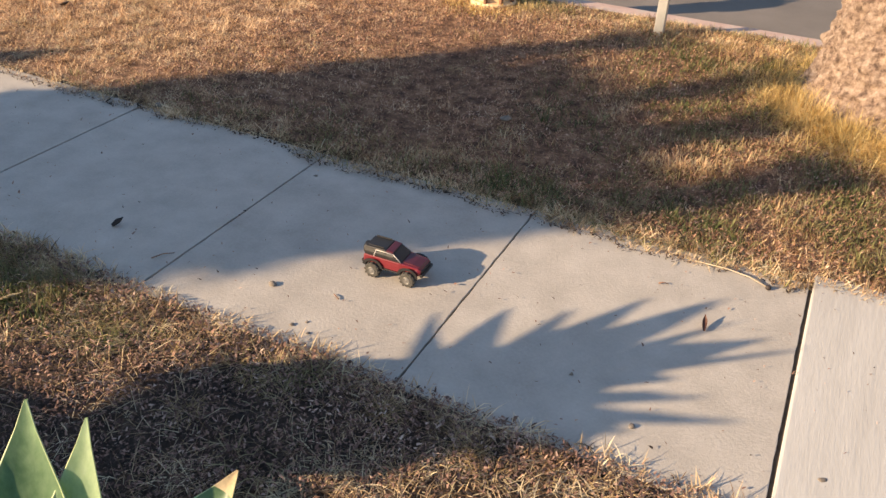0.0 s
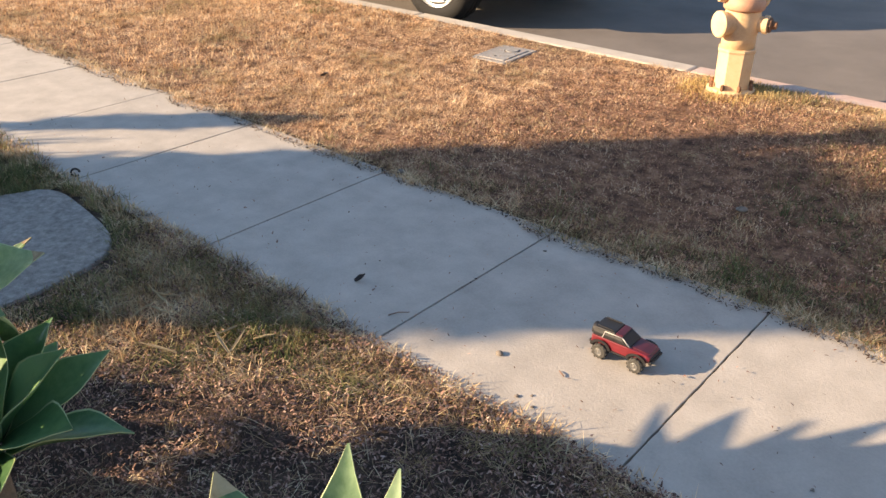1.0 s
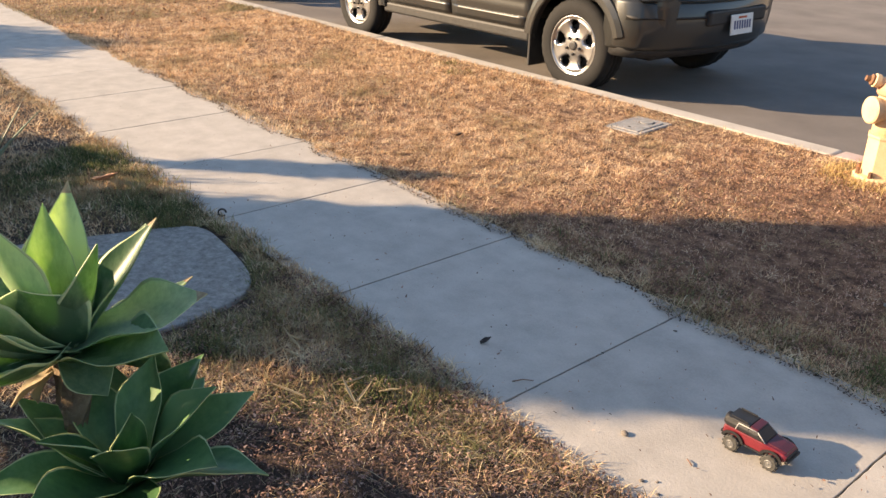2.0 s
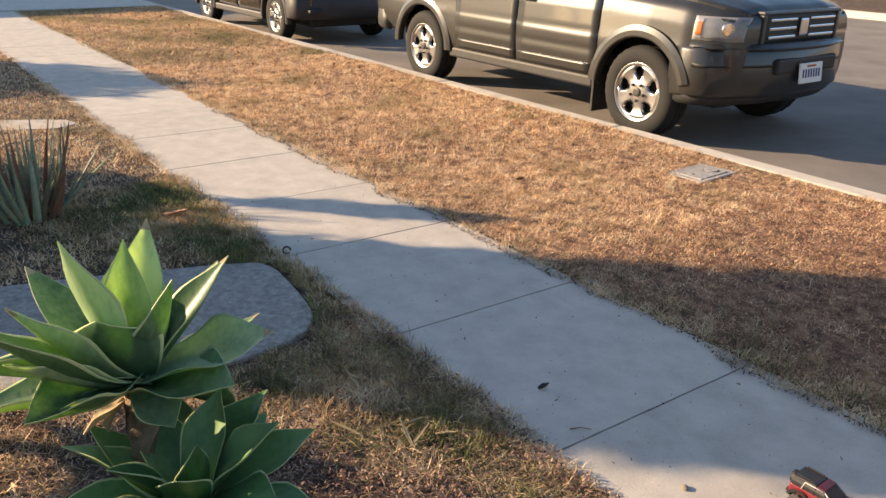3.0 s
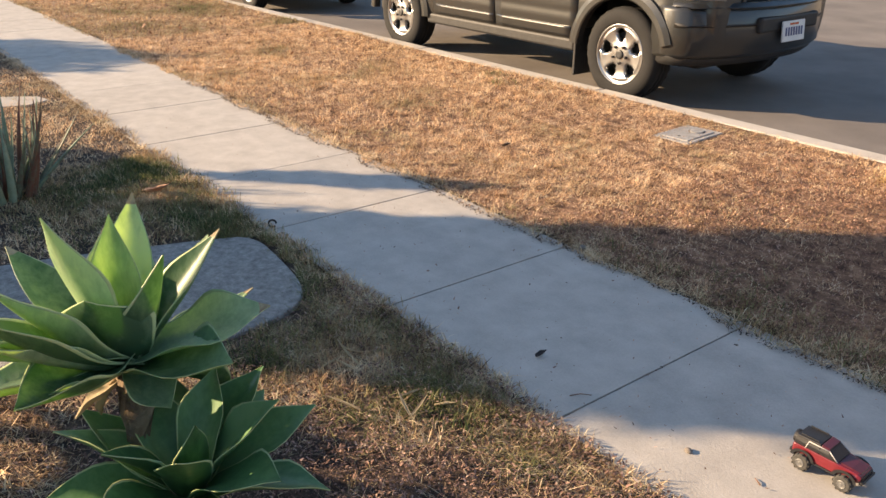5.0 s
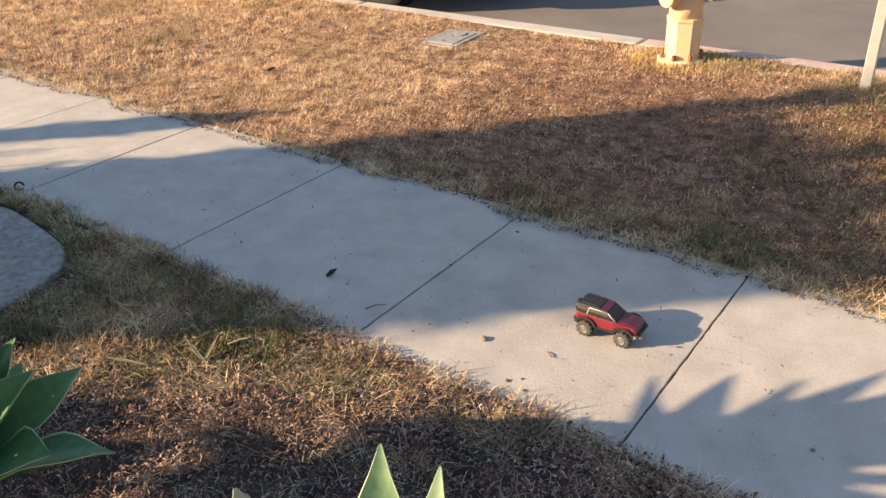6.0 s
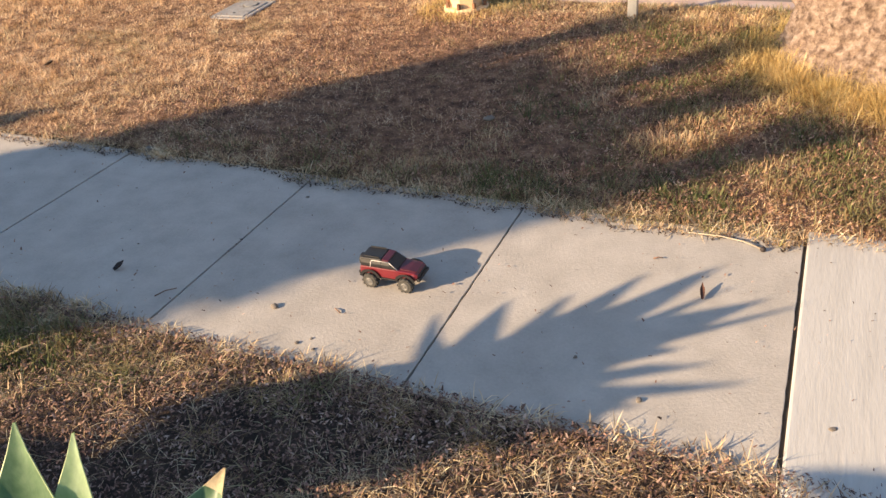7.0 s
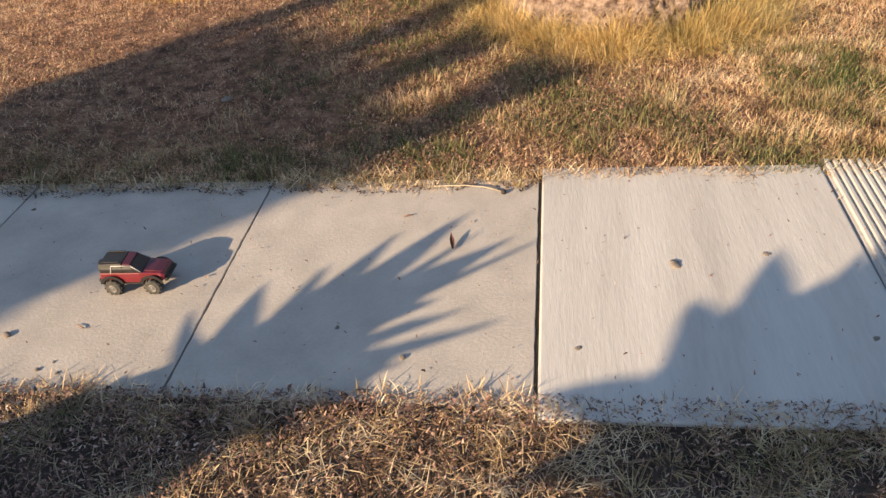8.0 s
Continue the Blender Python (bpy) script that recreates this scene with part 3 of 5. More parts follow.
def palm_trunk():
    bm = bmesh.new()
    seg, rows = 220, 190
    rings = []
    for j in range(rows):
        z = -0.06 + 5.4 * (j / (rows - 1)) ** 2.2
        base = 0.47 + 0.10 * math.exp(-max(z, 0) / 0.16) - 0.02 * z
        ring = []
        for k in range(seg):
            a = 2 * math.pi * k / seg
            scar = 0.024 * abs(math.sin(9 * a + 12 * z)) * abs(math.sin(9 * a - 12 * z))
            rough = 0.026 * noise.noise(Vector((34 * math.cos(a), 34 * math.sin(a), 44 * z))) + 0.022 * noise.noise(Vector((2.6 * math.cos(a), 2.6 * math.sin(a), 4 * z))) + 0.018 * noise.noise(Vector((15 * math.cos(a), 15 * math.sin(a), 24 * z)))
            r = base + scar + rough
            ring.append(bm.verts.new((r * math.cos(a), r * math.sin(a), z)))
        rings.append(ring)
    for a, b in zip(rings, rings[1:]):
        for k in range(seg):
            bm.faces.new((a[k], a[(k + 1) % seg], b[(k + 1) % seg], b[k]))
    bm.faces.new(rings[-1])
    for f in bm.faces:
        f.smooth = True
    return bm


part("trunk", palm_trunk(), BARK, palm)


def frond_mesh():
    bm = bmesh.new()
    pts = [Vector((2.6 * s, 0, 1.1 * s - 1.5 * s * s)) for s in [k / 14 for k in range(15)]]
    for k in range(14):
        w = 0.02 * (1 - k / 16)
        a, b = pts[k], pts[k + 1]
        bm.faces.new([bm.verts.new(v) for v in (a + Vector((0, -w, 0)), b + Vector((0, -w, 0)), b + Vector((0, w, 0)), a + Vector((0, w, 0)))])
        for side in (-1, 1):
            for h in (0, 0.5):
                c = a.lerp(b, h)
                tip = c + Vector((0.25, side * 0.5 * (1 - 0.5 * k / 14), -0.12))
                bm.faces.new([bm.verts.new(v) for v in (c, c + Vector((0.035, 0, 0)), tip)])
    return bm


frond = mesh_of(frond_mesh())
frond.materials.append(SHRUB)
for k in range(26):
    part("frond", frond, None, palm, m=pose(0, 0, 5.25, 0, 40 - 75 * ((k * 7) % 26) / 26, k * 137.5))

# ---- street furniture ----
HYDRANT_PAINT = material("hydrant_paint", [(0.2, (0.56, 0.36, 0.20)), (0.45, (0.71, 0.50, 0.285)), (0.8, (0.77, 0.60, 0.38))], 9, 90, 0.6, bump=0.25)
HYDRANT_TOP = material("faded_bonnet_paint", [(0.2, (0.42, 0.22, 0.13)), (0.6, (0.58, 0.33, 0.21)), (0.9, (0.64, 0.42, 0.28))], 9, 90, 0.65, bump=0.25)
RUST = material("rusty_iron", [(0.2, (0.10, 0.05, 0.03)), (0.6, (0.25, 0.13, 0.07)), (0.9, (0.38, 0.23, 0.13))], 20, 120, 0.8, bump=0.4)
WHITE_PAINT = material("white_cap_paint", [(0.2, (0.6, 0.58, 0.52)), (0.8, (0.8, 0.78, 0.72))], 20, 90, 0.6, bump=0.1)
GALVANISED = material("galvanised_steel", [(0.2, (0.40, 0.40, 0.38)), (0.8, (0.56, 0.55, 0.52))], 12, 120, 0.5, 0.6, bump=0.15)
BOX_CONCRETE = material("meter_box_concrete", [(0.2, (0.20, 0.20, 0.19)), (0.5, (0.32, 0.31, 0.295)), (0.85, (0.47, 0.45, 0.42))], 12, 160, 0.9, bump=0.5)
DARK = material("black_plastic", [(0.3, (0.012, 0.012, 0.012)), (0.7, (0.028, 0.027, 0.026))], 20, 120, 0.6, bump=0.1)

HYDRANT = (-2.03, 2.26)
hydrant = thing("fire_hydrant", pose(-2.02, 2.26, 0), "faded yellow fire hydrant with orange bonnet, in dry grass", "fire hydrant")
hydrant.scale = (0.98, 0.98, 0.975)
part("flange", lathe([(0.138, -0.03), (0.14, 0.022), (0.132, 0.032), (0.09, 0.035)], 32), HYDRANT_PAINT, hydrant)
for k in range(8):
    part("bolt", lathe([(0.013, 0.03), (0.013, 0.06), (0.008, 0.066)], 6), RUST, hydrant, m=pose(0.122 * math.cos(k * 0.785), 0.122 * math.sin(k * 0.785), 0))
barrel = part("barrel", lathe([(0.106, 0.03), (0.106, 0.08), (0.108, 0.245), (0.113, 0.256), (0.112, 0.268), (0.094, 0.272)], 8), HYDRANT_PAINT, hydrant)
part("upper_barrel", lathe([(0.096, 0.262), (0.095, 0.34), (0.101, 0.38), (0.104, 0.42), (0.101, 0.465), (0.099, 0.478), (0.103, 0.49)], 32), HYDRANT_PAINT, barrel, smooth=True)
bonnet = part("bonnet", lathe([(0.108, 0.487), (0.116, 0.498), (0.115, 0.525), (0.105, 0.555), (0.085, 0.580), (0.055, 0.597), (0.03, 0.603)], 32), HYDRANT_TOP, hydrant, "faded orange bonnet", smooth=True)
part("cap_nut", lathe([(0.032, 0.60), (0.032, 0.615), (0.02, 0.618), (0.019, 0.645), (0.012, 0.648)], 6), WHITE_PAINT, bonnet, "white cap nut")


def outlet(angle, z, size, up=0, cap_paint=RUST):
    m = pose(0, 0, z, 0, 0, angle) @ pose(0, 0, 0, 0, -up, 0)
    neck = part("outlet", lathe([(0.05 * size, 0.05), (0.05 * size, 0.12), (0.062 * size, 0.125), (0.062 * size, 0.148), (0.05 * size, 0.152)], 20, "x"), HYDRANT_PAINT, hydrant, m=m)
    part("cap", lathe([(0.05 * size, 0.15), (0.05 * size, 0.165), (0.028 * size, 0.172), (0.026 * size, 0.195), (0.018 * size, 0.197)], 8, "x"), cap_paint, neck, "capped outlet")


outlet(8, 0.415, 0.85)
part("large_outlet", lathe([(0.066, 0.05), (0.066, 0.125), (0.075, 0.13), (0.075, 0.152), (0.066, 0.158), (0.02, 0.160)], 24, "x"), HYDRANT_PAINT, hydrant, "wide capped outlet in the body's paint", m=pose(0, 0, 0.41, 0, 0, -122))
outlet(-140, 0.535, 0.62, 12)
outlet(70, 0.53, 0.8)

sign_post = thing("sign_post", pose(-1.005, 2.20, 0), "plain galvanised steel street sign post", "sign post")
part("post", box(-0.026, 0.026, -0.018, 0.018, -0.05, 2.6, 0.004), GALVANISED, sign_post)
part("sign_plate", box(-0.15, 0.15, -0.026, -0.020, 2.1, 2.55, 0.002), GALVANISED, sign_post)

meter_box = thing("meter_box", pose(-3.54, 2.07, -0.032, 0, 0, 4), "weathered concrete utility meter box with grey lid set in lawn", "meter box")
meter_box.scale = (0.84, 0.86, 1)
part("frame", join(box(-0.165, 0.165, -0.24, -0.19, -0.12, 0.03, 0.008), box(-0.165, 0.165, 0.19, 0.24, -0.12, 0.03, 0.008), box(-0.165, -0.125, -0.187, 0.187, -0.12, 0.03, 0.006), box(0.125, 0.165, -0.187, 0.187, -0.12, 0.03, 0.006)), BOX_CONCRETE, meter_box)
lid = part("lid", box(-0.122, 0.122, -0.186, 0.186, -0.05, 0.034, 0.006), BOX_CONCRETE, meter_box, "grey lid with reading flap")
part("flap", lathe([(0.055, 0.034), (0.055, 0.040), (0.046, 0.041)], 20), BOX_CONCRETE, lid, m=pose(0.02, 0.09, 0))
part("flap_rim", join(*[box(0.056 * math.cos(a) - 0.006, 0.056 * math.cos(a) + 0.006, 0.056 * math.sin(a) - 0.006, 0.056 * math.sin(a) + 0.006, 0.034, 0.037) for a in [k * 0.35 for k in range(13)]]), DARK, lid, "dark gap round the flap", m=pose(0.02, 0.09, 0))
part("pick_hole", lathe([(0.012, 0.0335), (0.012, 0.036)], 12), DARK, lid, m=pose(0, -0.12, 0))

HOUSE_WALL = material("plain_stucco", [(0.2, (0.48, 0.44, 0.38)), (0.8, (0.6, 0.56, 0.49))], 2, 90, 0.9, bump=0.4)
house = thing("house", pose(-26.5, -9.2, 0), "plain stucco house beyond the driveway", "house")
part("wall", box(-4, 4, -4, 4, -0.1, 3.2), HOUSE_WALL, house)
roof_bm = bmesh.new()
roof_v = [roof_bm.verts.new(v) for v in ((-4.5, -4.5, 3.2), (4.5, -4.5, 3.2), (4.5, 4.5, 3.2), (-4.5, 4.5, 3.2), (0, -4.5, 4.7), (0, 4.5, 4.7))]
for f in ((0, 1, 4), (1, 2, 5, 4), (2, 3, 5), (3, 0, 4, 5), (3, 2, 1, 0)):
    roof_bm.faces.new([roof_v[k] for k in f])
part("roof", roof_bm, JOINT, house)

# ---- vehicles ----
TRUCK_PAINT = material("grey_bronze_paint", [(0.2, (0.032, 0.0325, 0.031)), (0.8, (0.044, 0.044, 0.0415))], 1.5, 700, 0.40, 0.35, bump=0.0, coat=0.5)
BLACK_PAINT = material("black_car_paint", [(0.2, (0.012, 0.012, 0.013)), (0.8, (0.022, 0.022, 0.023))], 1.5, 700, 0.25, 0.2, bump=0.0, coat=1.0)
TRIM = material("dark_grey_trim", [(0.2, (0.02, 0.02, 0.021)), (0.8, (0.036, 0.036, 0.037))], 12, 300, 0.55, bump=0.1)
RUBBER = material("tyre_rubber", [(0.2, (0.008, 0.0078, 0.0075)), (0.6, (0.012, 0.0115, 0.011)), (0.9, (0.024, 0.022, 0.020))], 14, 200, 0.85, bump=0.3)
ALLOY = material("silver_alloy", [(0.2, (0.36, 0.36, 0.36)), (0.8, (0.47, 0.47, 0.47))], 12, 300, 0.30, 0.85, bump=0.02)
CHROME = material("chrome_trim", [(0.2, (0.6, 0.6, 0.6)), (0.8, (0.72, 0.72, 0.72))], 12, 300, 0.14, 1.0, bump=0.0)
REFLECTOR = material("lamp_reflector", [(0.2, (0.22, 0.22, 0.22)), (0.8, (0.40, 0.40, 0.40))], 40, 300, 0.4, 0.3, bump=0.0)
AMBER = material("amber_lens", [(0.3, (0.55, 0.14, 0.03)), (0.7, (0.7, 0.2, 0.05))], 30, 300, 0.2, bump=0.0, coat=1.0)
RED_LENS = material("red_lens", [(0.3, (0.35, 0.05, 0.03)), (0.7, (0.5, 0.09, 0.05))], 30, 300, 0.2, bump=0.0, coat=1.0)
PLATE = material("white_plate", [(0.3, (0.62, 0.62, 0.6)), (0.7, (0.74, 0.74, 0.72))], 12, 200, 0.5, bump=0.0)
PLATE_INK = material("plate_ink", [(0.3, (0.06, 0.07, 0.16)), (0.7, (0.09, 0.1, 0.2))], 12, 200, 0.6, bump=0.0)


def glass(name, tint, rough=0.02):
    m = bpy.data.materials.new(name)
    m.use_nodes = True
    b = m.node_tree.nodes["Principled BSDF"]
    b.inputs["Base Color"].default_value = (*tint, 1)
    b.inputs["Roughness"].default_value, b.inputs["Transmission Weight"].default_value, b.inputs["IOR"].default_value = rough, 1.0, 1.3
    return m


TINTED = glass("tinted_glass", (0.12, 0.13, 0.13))
CLEAR = glass("lamp_lens", (0.9, 0.92, 0.92), 0.05)


def table(rows, x):
    """A value between rows of (x, value)."""
    if x <= rows[0][0]:
        return rows[0][1]
    for (a, va), (b, vb) in zip(rows, rows[1:]):
        if x <= b:
            return va + (vb - va) * (x - a) / (b - a)
    return rows[-1][1]


class Shape:
    """The skin of a car body: outline tables along its length (x ahead, z up from the road)."""

    def __init__(self, hubs, arch, radius, sill, belt, half, crown, ends):
        self.hubs, self.arch, self.radius, self.sill, self.belt, self.half, self.crown, self.ends = hubs, arch, radius, sill, belt, half, crown, ends

    def low(self, x):
        z = table(self.sill, x)
        for h in self.hubs:
            d = abs(x - h)
            if d < self.arch:
                z = max(z, self.radius + math.sqrt(self.arch ** 2 - d ** 2))
        return z

    def side(self, x, z):
        """Half the width at a height."""
        lo, hi = table(self.sill, x), table(self.belt, x)
        t = (z - lo) / (hi - lo)
        return table(self.half, x) + table([(0, -0.055), (0.1, -0.02), (0.3, 0.0), (0.52, 0.004), (0.60, -0.006), (0.8, -0.018), (0.94, -0.04), (1, -0.075)], t)

    def stations(self):
        xs = [self.ends[0] + (self.ends[1] - self.ends[0]) * k / 70 for k in range(71)]
        for h in self.hubs:
            xs = [x for x in xs if abs(abs(x - h) - self.arch) > 0.03]
            xs += [h - self.arch * math.cos(radians(a)) for a in range(0, 181, 9)] + [h - self.arch - 0.001, h + self.arch + 0.001]
        return sorted(xs)

    def body(self):
        bm = bmesh.new()
        rings = []
        rows = 16
        for x in self.stations():
            lo, hi = self.low(x), table(self.belt, x)
            right = []
            for k in range(rows):
                z = lo + (hi - lo) * k / (rows - 1)
                right.append((-self.side(x, z), z))
            edge = self.side(x, hi)
            top = [(-edge * (1 - k / 4), hi + table(self.crown, x) * (1 - (1 - k / 4) ** 2) + 0.012 * (k > 0)) for k in range(1, 5)]
            half = right + top
            full = half + [(-y, z) for y, z in reversed(half[:-1])]
            rings.append([bm.verts.new((x, y, z)) for y, z in full])
        n = len(rings[0])
        for a, b in zip(rings, rings[1:]):
            for k in range(n - 1):
                bm.faces.new((a[k], b[k], b[k + 1], a[k + 1]))
        for ring in (rings[0], rings[-1]):
            for k in range(n // 2 - 1):
                bm.faces.new((ring[k], ring[k + 1], ring[n - 2 - k], ring[n - 1 - k]))
            bm.faces.new((ring[n // 2 - 1], ring[n // 2], ring[n // 2 + 1]))
        bmesh.ops.recalc_face_normals(bm, faces=bm.faces[:])
        for f in bm.faces:
            f.smooth = True
        return bm

    def panel(self, x0, x1, z0, z1, proud, sign=-1, depth=0.03, slant=0.0, nx=10, nz=12, arch=None, ribs=()):
        """A panel that lies proud of the side skin, its edges turned in."""
        bm = bmesh.new()
        grid = []
        for i in range(nx + 1):
            row = []
            for j in range(nz + 1):
                z = z0 + (z1 - z0) * j / nz
                x = x0 + (x1 - x0) * i / nx + slant * (j / nz) * (1 if i == 0 else 0)
                if arch:
                    d = math.hypot(x - arch[0], z - arch[1])
                    if d < arch[2]:
                        z = max(z, arch[1] + math.sqrt(max(0, arch[2] ** 2 - (x - arch[0]) ** 2)))
                edge = i in (0, nx) or j in (0, nz)
                y = self.side(x, z) + proud - sum(0.004 * math.exp(-((z - c) / 0.030) ** 2) for c in ribs)
                row.append(bm.verts.new((x, sign * y, z)))
            grid.append(row)
        for a, b in zip(grid, grid[1:]):
            for j in range(nz):
                bm.faces.new((a[j], b[j], b[j + 1], a[j + 1]))
        rim = [e for e in bm.edges if e.is_boundary]
        out = bmesh.ops.extrude_edge_only(bm, edges=rim)
        for v in out["geom"]:
            if isinstance(v, bmesh.types.BMVert):
                v.co.y -= sign * depth
        bmesh.ops.recalc_face_normals(bm, faces=bm.faces[:])
        if sign < 0 and bm.faces[0].normal.y > 0:
            bmesh.ops.reverse_faces(bm, faces=bm.faces[:])
        for f in bm.faces:
            f.smooth = len(f.verts) == 4 and abs(f.normal.y) > 0.5
        return bm


def arch_band(hub, z, r0, r1, y0, y1, sign, a0=-8, a1=188):
    """A flared lip that follows a wheel arch."""
    bm = bmesh.new()
    rings = []
    for k in range(41):
        a = radians(a0 + (a1 - a0) * k / 40)
        c, s = math.cos(a), math.sin(a)
        ring = [(r0, y0), (r0, y1 - 0.008), (r0 + 0.012, y1), ((r0 + r1) / 2, y1), (r1 - 0.01, y1 - 0.015), (r1, y0)]
        rings.append([bm.verts.new((hub + r * c, sign * y, z + r * s)) for r, y in ring])
    n = len(rings[0])
    for a, b in zip(rings, rings[1:]):
        for k in range(n):
            bm.faces.new((a[k], b[k], b[(k + 1) % n], a[(k + 1) % n]))
    bm.faces.new(rings[0])
    bm.faces.new(rings[-1])
    bmesh.ops.recalc_face_normals(bm, faces=bm.faces[:])
    return bm


def tyre_mesh(r, rim, w):
    prof = [(rim - 0.012, -w / 2 + 0.03), (rim, -w / 2 + 0.012), (rim + 0.02, -w / 2 + 0.004), (rim + (r - rim) * 0.5, -w / 2), (r - 0.03, -w / 2 + 0.012), (r - 0.008, -w / 2 + 0.03), (r, -w / 2 + 0.055)]
    prof += [(r, -0.03), (r - 0.008, -0.026), (r - 0.008, -0.016), (r, -0.012), (r, 0.012), (r - 0.008, 0.016), (r - 0.008, 0.026), (r, 0.03)]
    prof += [(a, -b) for a, b in reversed(prof[:7])]
    bm = bmesh.new()
    seg = 64
    rings = []
    for k in range(seg):
        a = 2 * math.pi * k / seg
        rings.append([bm.verts.new(((q - (0.006 if (k % 2 and q > r - 0.02) else 0)) * math.cos(a), h, (q - (0.006 if (k % 2 and q > r - 0.02) else 0)) * math.sin(a))) for q, h in prof])
    for k in range(seg):
        a, b = rings[k], rings[(k + 1) % seg]
        for j in range(len(prof) - 1):
            bm.faces.new((a[j], b[j], b[j + 1], a[j + 1]))
    bmesh.ops.recalc_face_normals(bm, faces=bm.faces[:])
    for f in bm.faces:
        f.smooth = True
    return bm


def rim_mesh(rim, spokes, w):
    """An alloy wheel: barrel, lip and broad spokes with windows between; the outer face looks to -y."""
    bm = bmesh.new()
    seg = spokes * 12
    face = -w / 2 + 0.02
    hole_in, hole_out = rim * 0.42, rim * 0.80
    radii = [(0.0, face + 0.004), (rim * 0.2, face - 0.004), (rim * 0.36, face + 0.004), (hole_in, face + 0.008), (rim * 0.55, face + 0.010), (rim * 0.68, face + 0.006), (hole_out, face), (rim * 0.87, face - 0.004), (rim * 0.93, face + 0.012), (rim * 0.97, face - 0.008), (rim, face - 0.012)]
    rings = []
    for r, y in radii[1:]:
        rings.append([bm.verts.new((r * math.cos(2 * math.pi * k / seg), y, r * math.sin(2 * math.pi * k / seg))) for k in range(seg)])
    centre = bm.verts.new((0, radii[0][1], 0))
    for k in range(seg):
        bm.faces.new((centre, rings[0][(k + 1) % seg], rings[0][k]))
    for i, (a, b) in enumerate(zip(rings, rings[1:])):
        for k in range(seg):
            q = k % 12
            wide = (3, 4, 5, 6, 7, 8) if i in (3, 4) else (4, 5, 6, 7)
            if i in (2, 3, 4, 5) and q in wide:
                continue
            bm.faces.new((a[k], a[(k + 1) % seg], b[(k + 1) % seg], b[k]))
    rim_edges = [e for e in bm.edges if e.is_boundary]
    out = bmesh.ops.extrude_edge_only(bm, edges=rim_edges)
    for v in out["geom"]:
        if isinstance(v, bmesh.types.BMVert):
            r = math.hypot(v.co.x, v.co.z)
            v.co.y += w - 0.05 if r > rim * 0.95 else 0.035
    bmesh.ops.recalc_face_normals(bm, faces=bm.faces[:])
    for f in bm.faces:
        f.smooth = True
    return bm


def wheel(parent, x, y, r, rim, w, sign, spokes=5):
    m = pose(x, y, r, 0, 0, 0 if sign < 0 else 180) @ pose(0, 0, 0, 0, 14, 0)
    tyre = part("tyre", tyre_mesh(r, rim, w), RUBBER, parent, "black road tyre", m=m)
    part("rim", rim_mesh(rim, spokes, w), ALLOY, tyre, "silver alloy rim with broad spokes")
    part("brake_disc", lathe([(0.05, -0.03), (rim * 0.72, -0.03), (rim * 0.72, -0.01), (0.05, -0.01)], 32, "y"), TRIM, tyre)
    for k in range(spokes):
        a = 2 * math.pi * (k + 0.0) / spokes
        part("lug_nut", lathe([(0.013, -w / 2 + 0.026), (0.012, -w / 2 + 0.002), (0.007, -w / 2 - 0.002)], 6, "y"), TRIM, tyre, m=pose(rim * 0.29 * math.cos(a), 0, rim * 0.29 * math.sin(a)))
    part("hub_cap", lathe([(rim * 0.16, -w / 2 + 0.02), (rim * 0.15, -w / 2 + 0.006), (rim * 0.10, -w / 2 + 0.002)], 20, "y"), TRIM if spokes == 5 else ALLOY, tyre)
    return tyre


def nose_bar(x_mid, x_side, half, z0, z1, thick, wrap, seg=20, top=0.03):
    """A bumper beam: bowed in plan, with ends that wrap round the corners; x_mid is the front at the middle."""
    bm = bmesh.new()
    rings = []
    for k in range(seg + 1):
        u = -1 + 2 * k / seg
        y = half * math.sin(u * math.pi / 2)
        x = x_side + (x_mid - x_side) * (1 - abs(math.sin(u * math.pi / 2)) ** 2.6)
        if k in (0, seg):
            x = x_side - wrap
        prof = [(0, z0), (0.045, z0 + 0.04), (0.05, (z0 + z1) / 2), (0.04, z1 - top), (0.015, z1), (-thick, z1), (-thick, z0)]
        d = Vector((1, math.copysign(abs(u) ** 6 * 0.8, u), 0)).normalized()
        rings.append([bm.verts.new((x + p * d.x, y + max(p, 0) * d.y, z)) for p, z in prof])
    n = len(rings[0])
    for a, b in zip(rings, rings[1:]):
        for k in range(n):
            bm.faces.new((a[k], b[k], b[(k + 1) % n], a[(k + 1) % n]))
    bm.faces.new(rings[0])
    bm.faces.new(rings[-1])
    bmesh.ops.recalc_face_normals(bm, faces=bm.faces[:])
    for f in bm.faces:
        f.smooth = True
    return bm


def frustum(low, high):
    """A cabin block: (x0, x1, half, z) below and above."""
    bm = bmesh.new()
    v = []
    for x0, x1, h, z in (low, high):
        v.append([bm.verts.new(p) for p in ((x0, -h, z), (x1, -h, z), (x1, h, z), (x0, h, z))])
    bm.faces.new(v[0])
    bm.faces.new(v[1])
    for k in range(4):
        bm.faces.new((v[0][k], v[0][(k + 1) % 4], v[1][(k + 1) % 4], v[1][k]))
    bmesh.ops.recalc_face_normals(bm, faces=bm.faces[:])
    bmesh.ops.bevel(bm, geom=bm.edges[:], offset=0.05, segments=3, affect="EDGES", profile=0.5)
    for f in bm.faces:
        f.smooth = True
    return bm


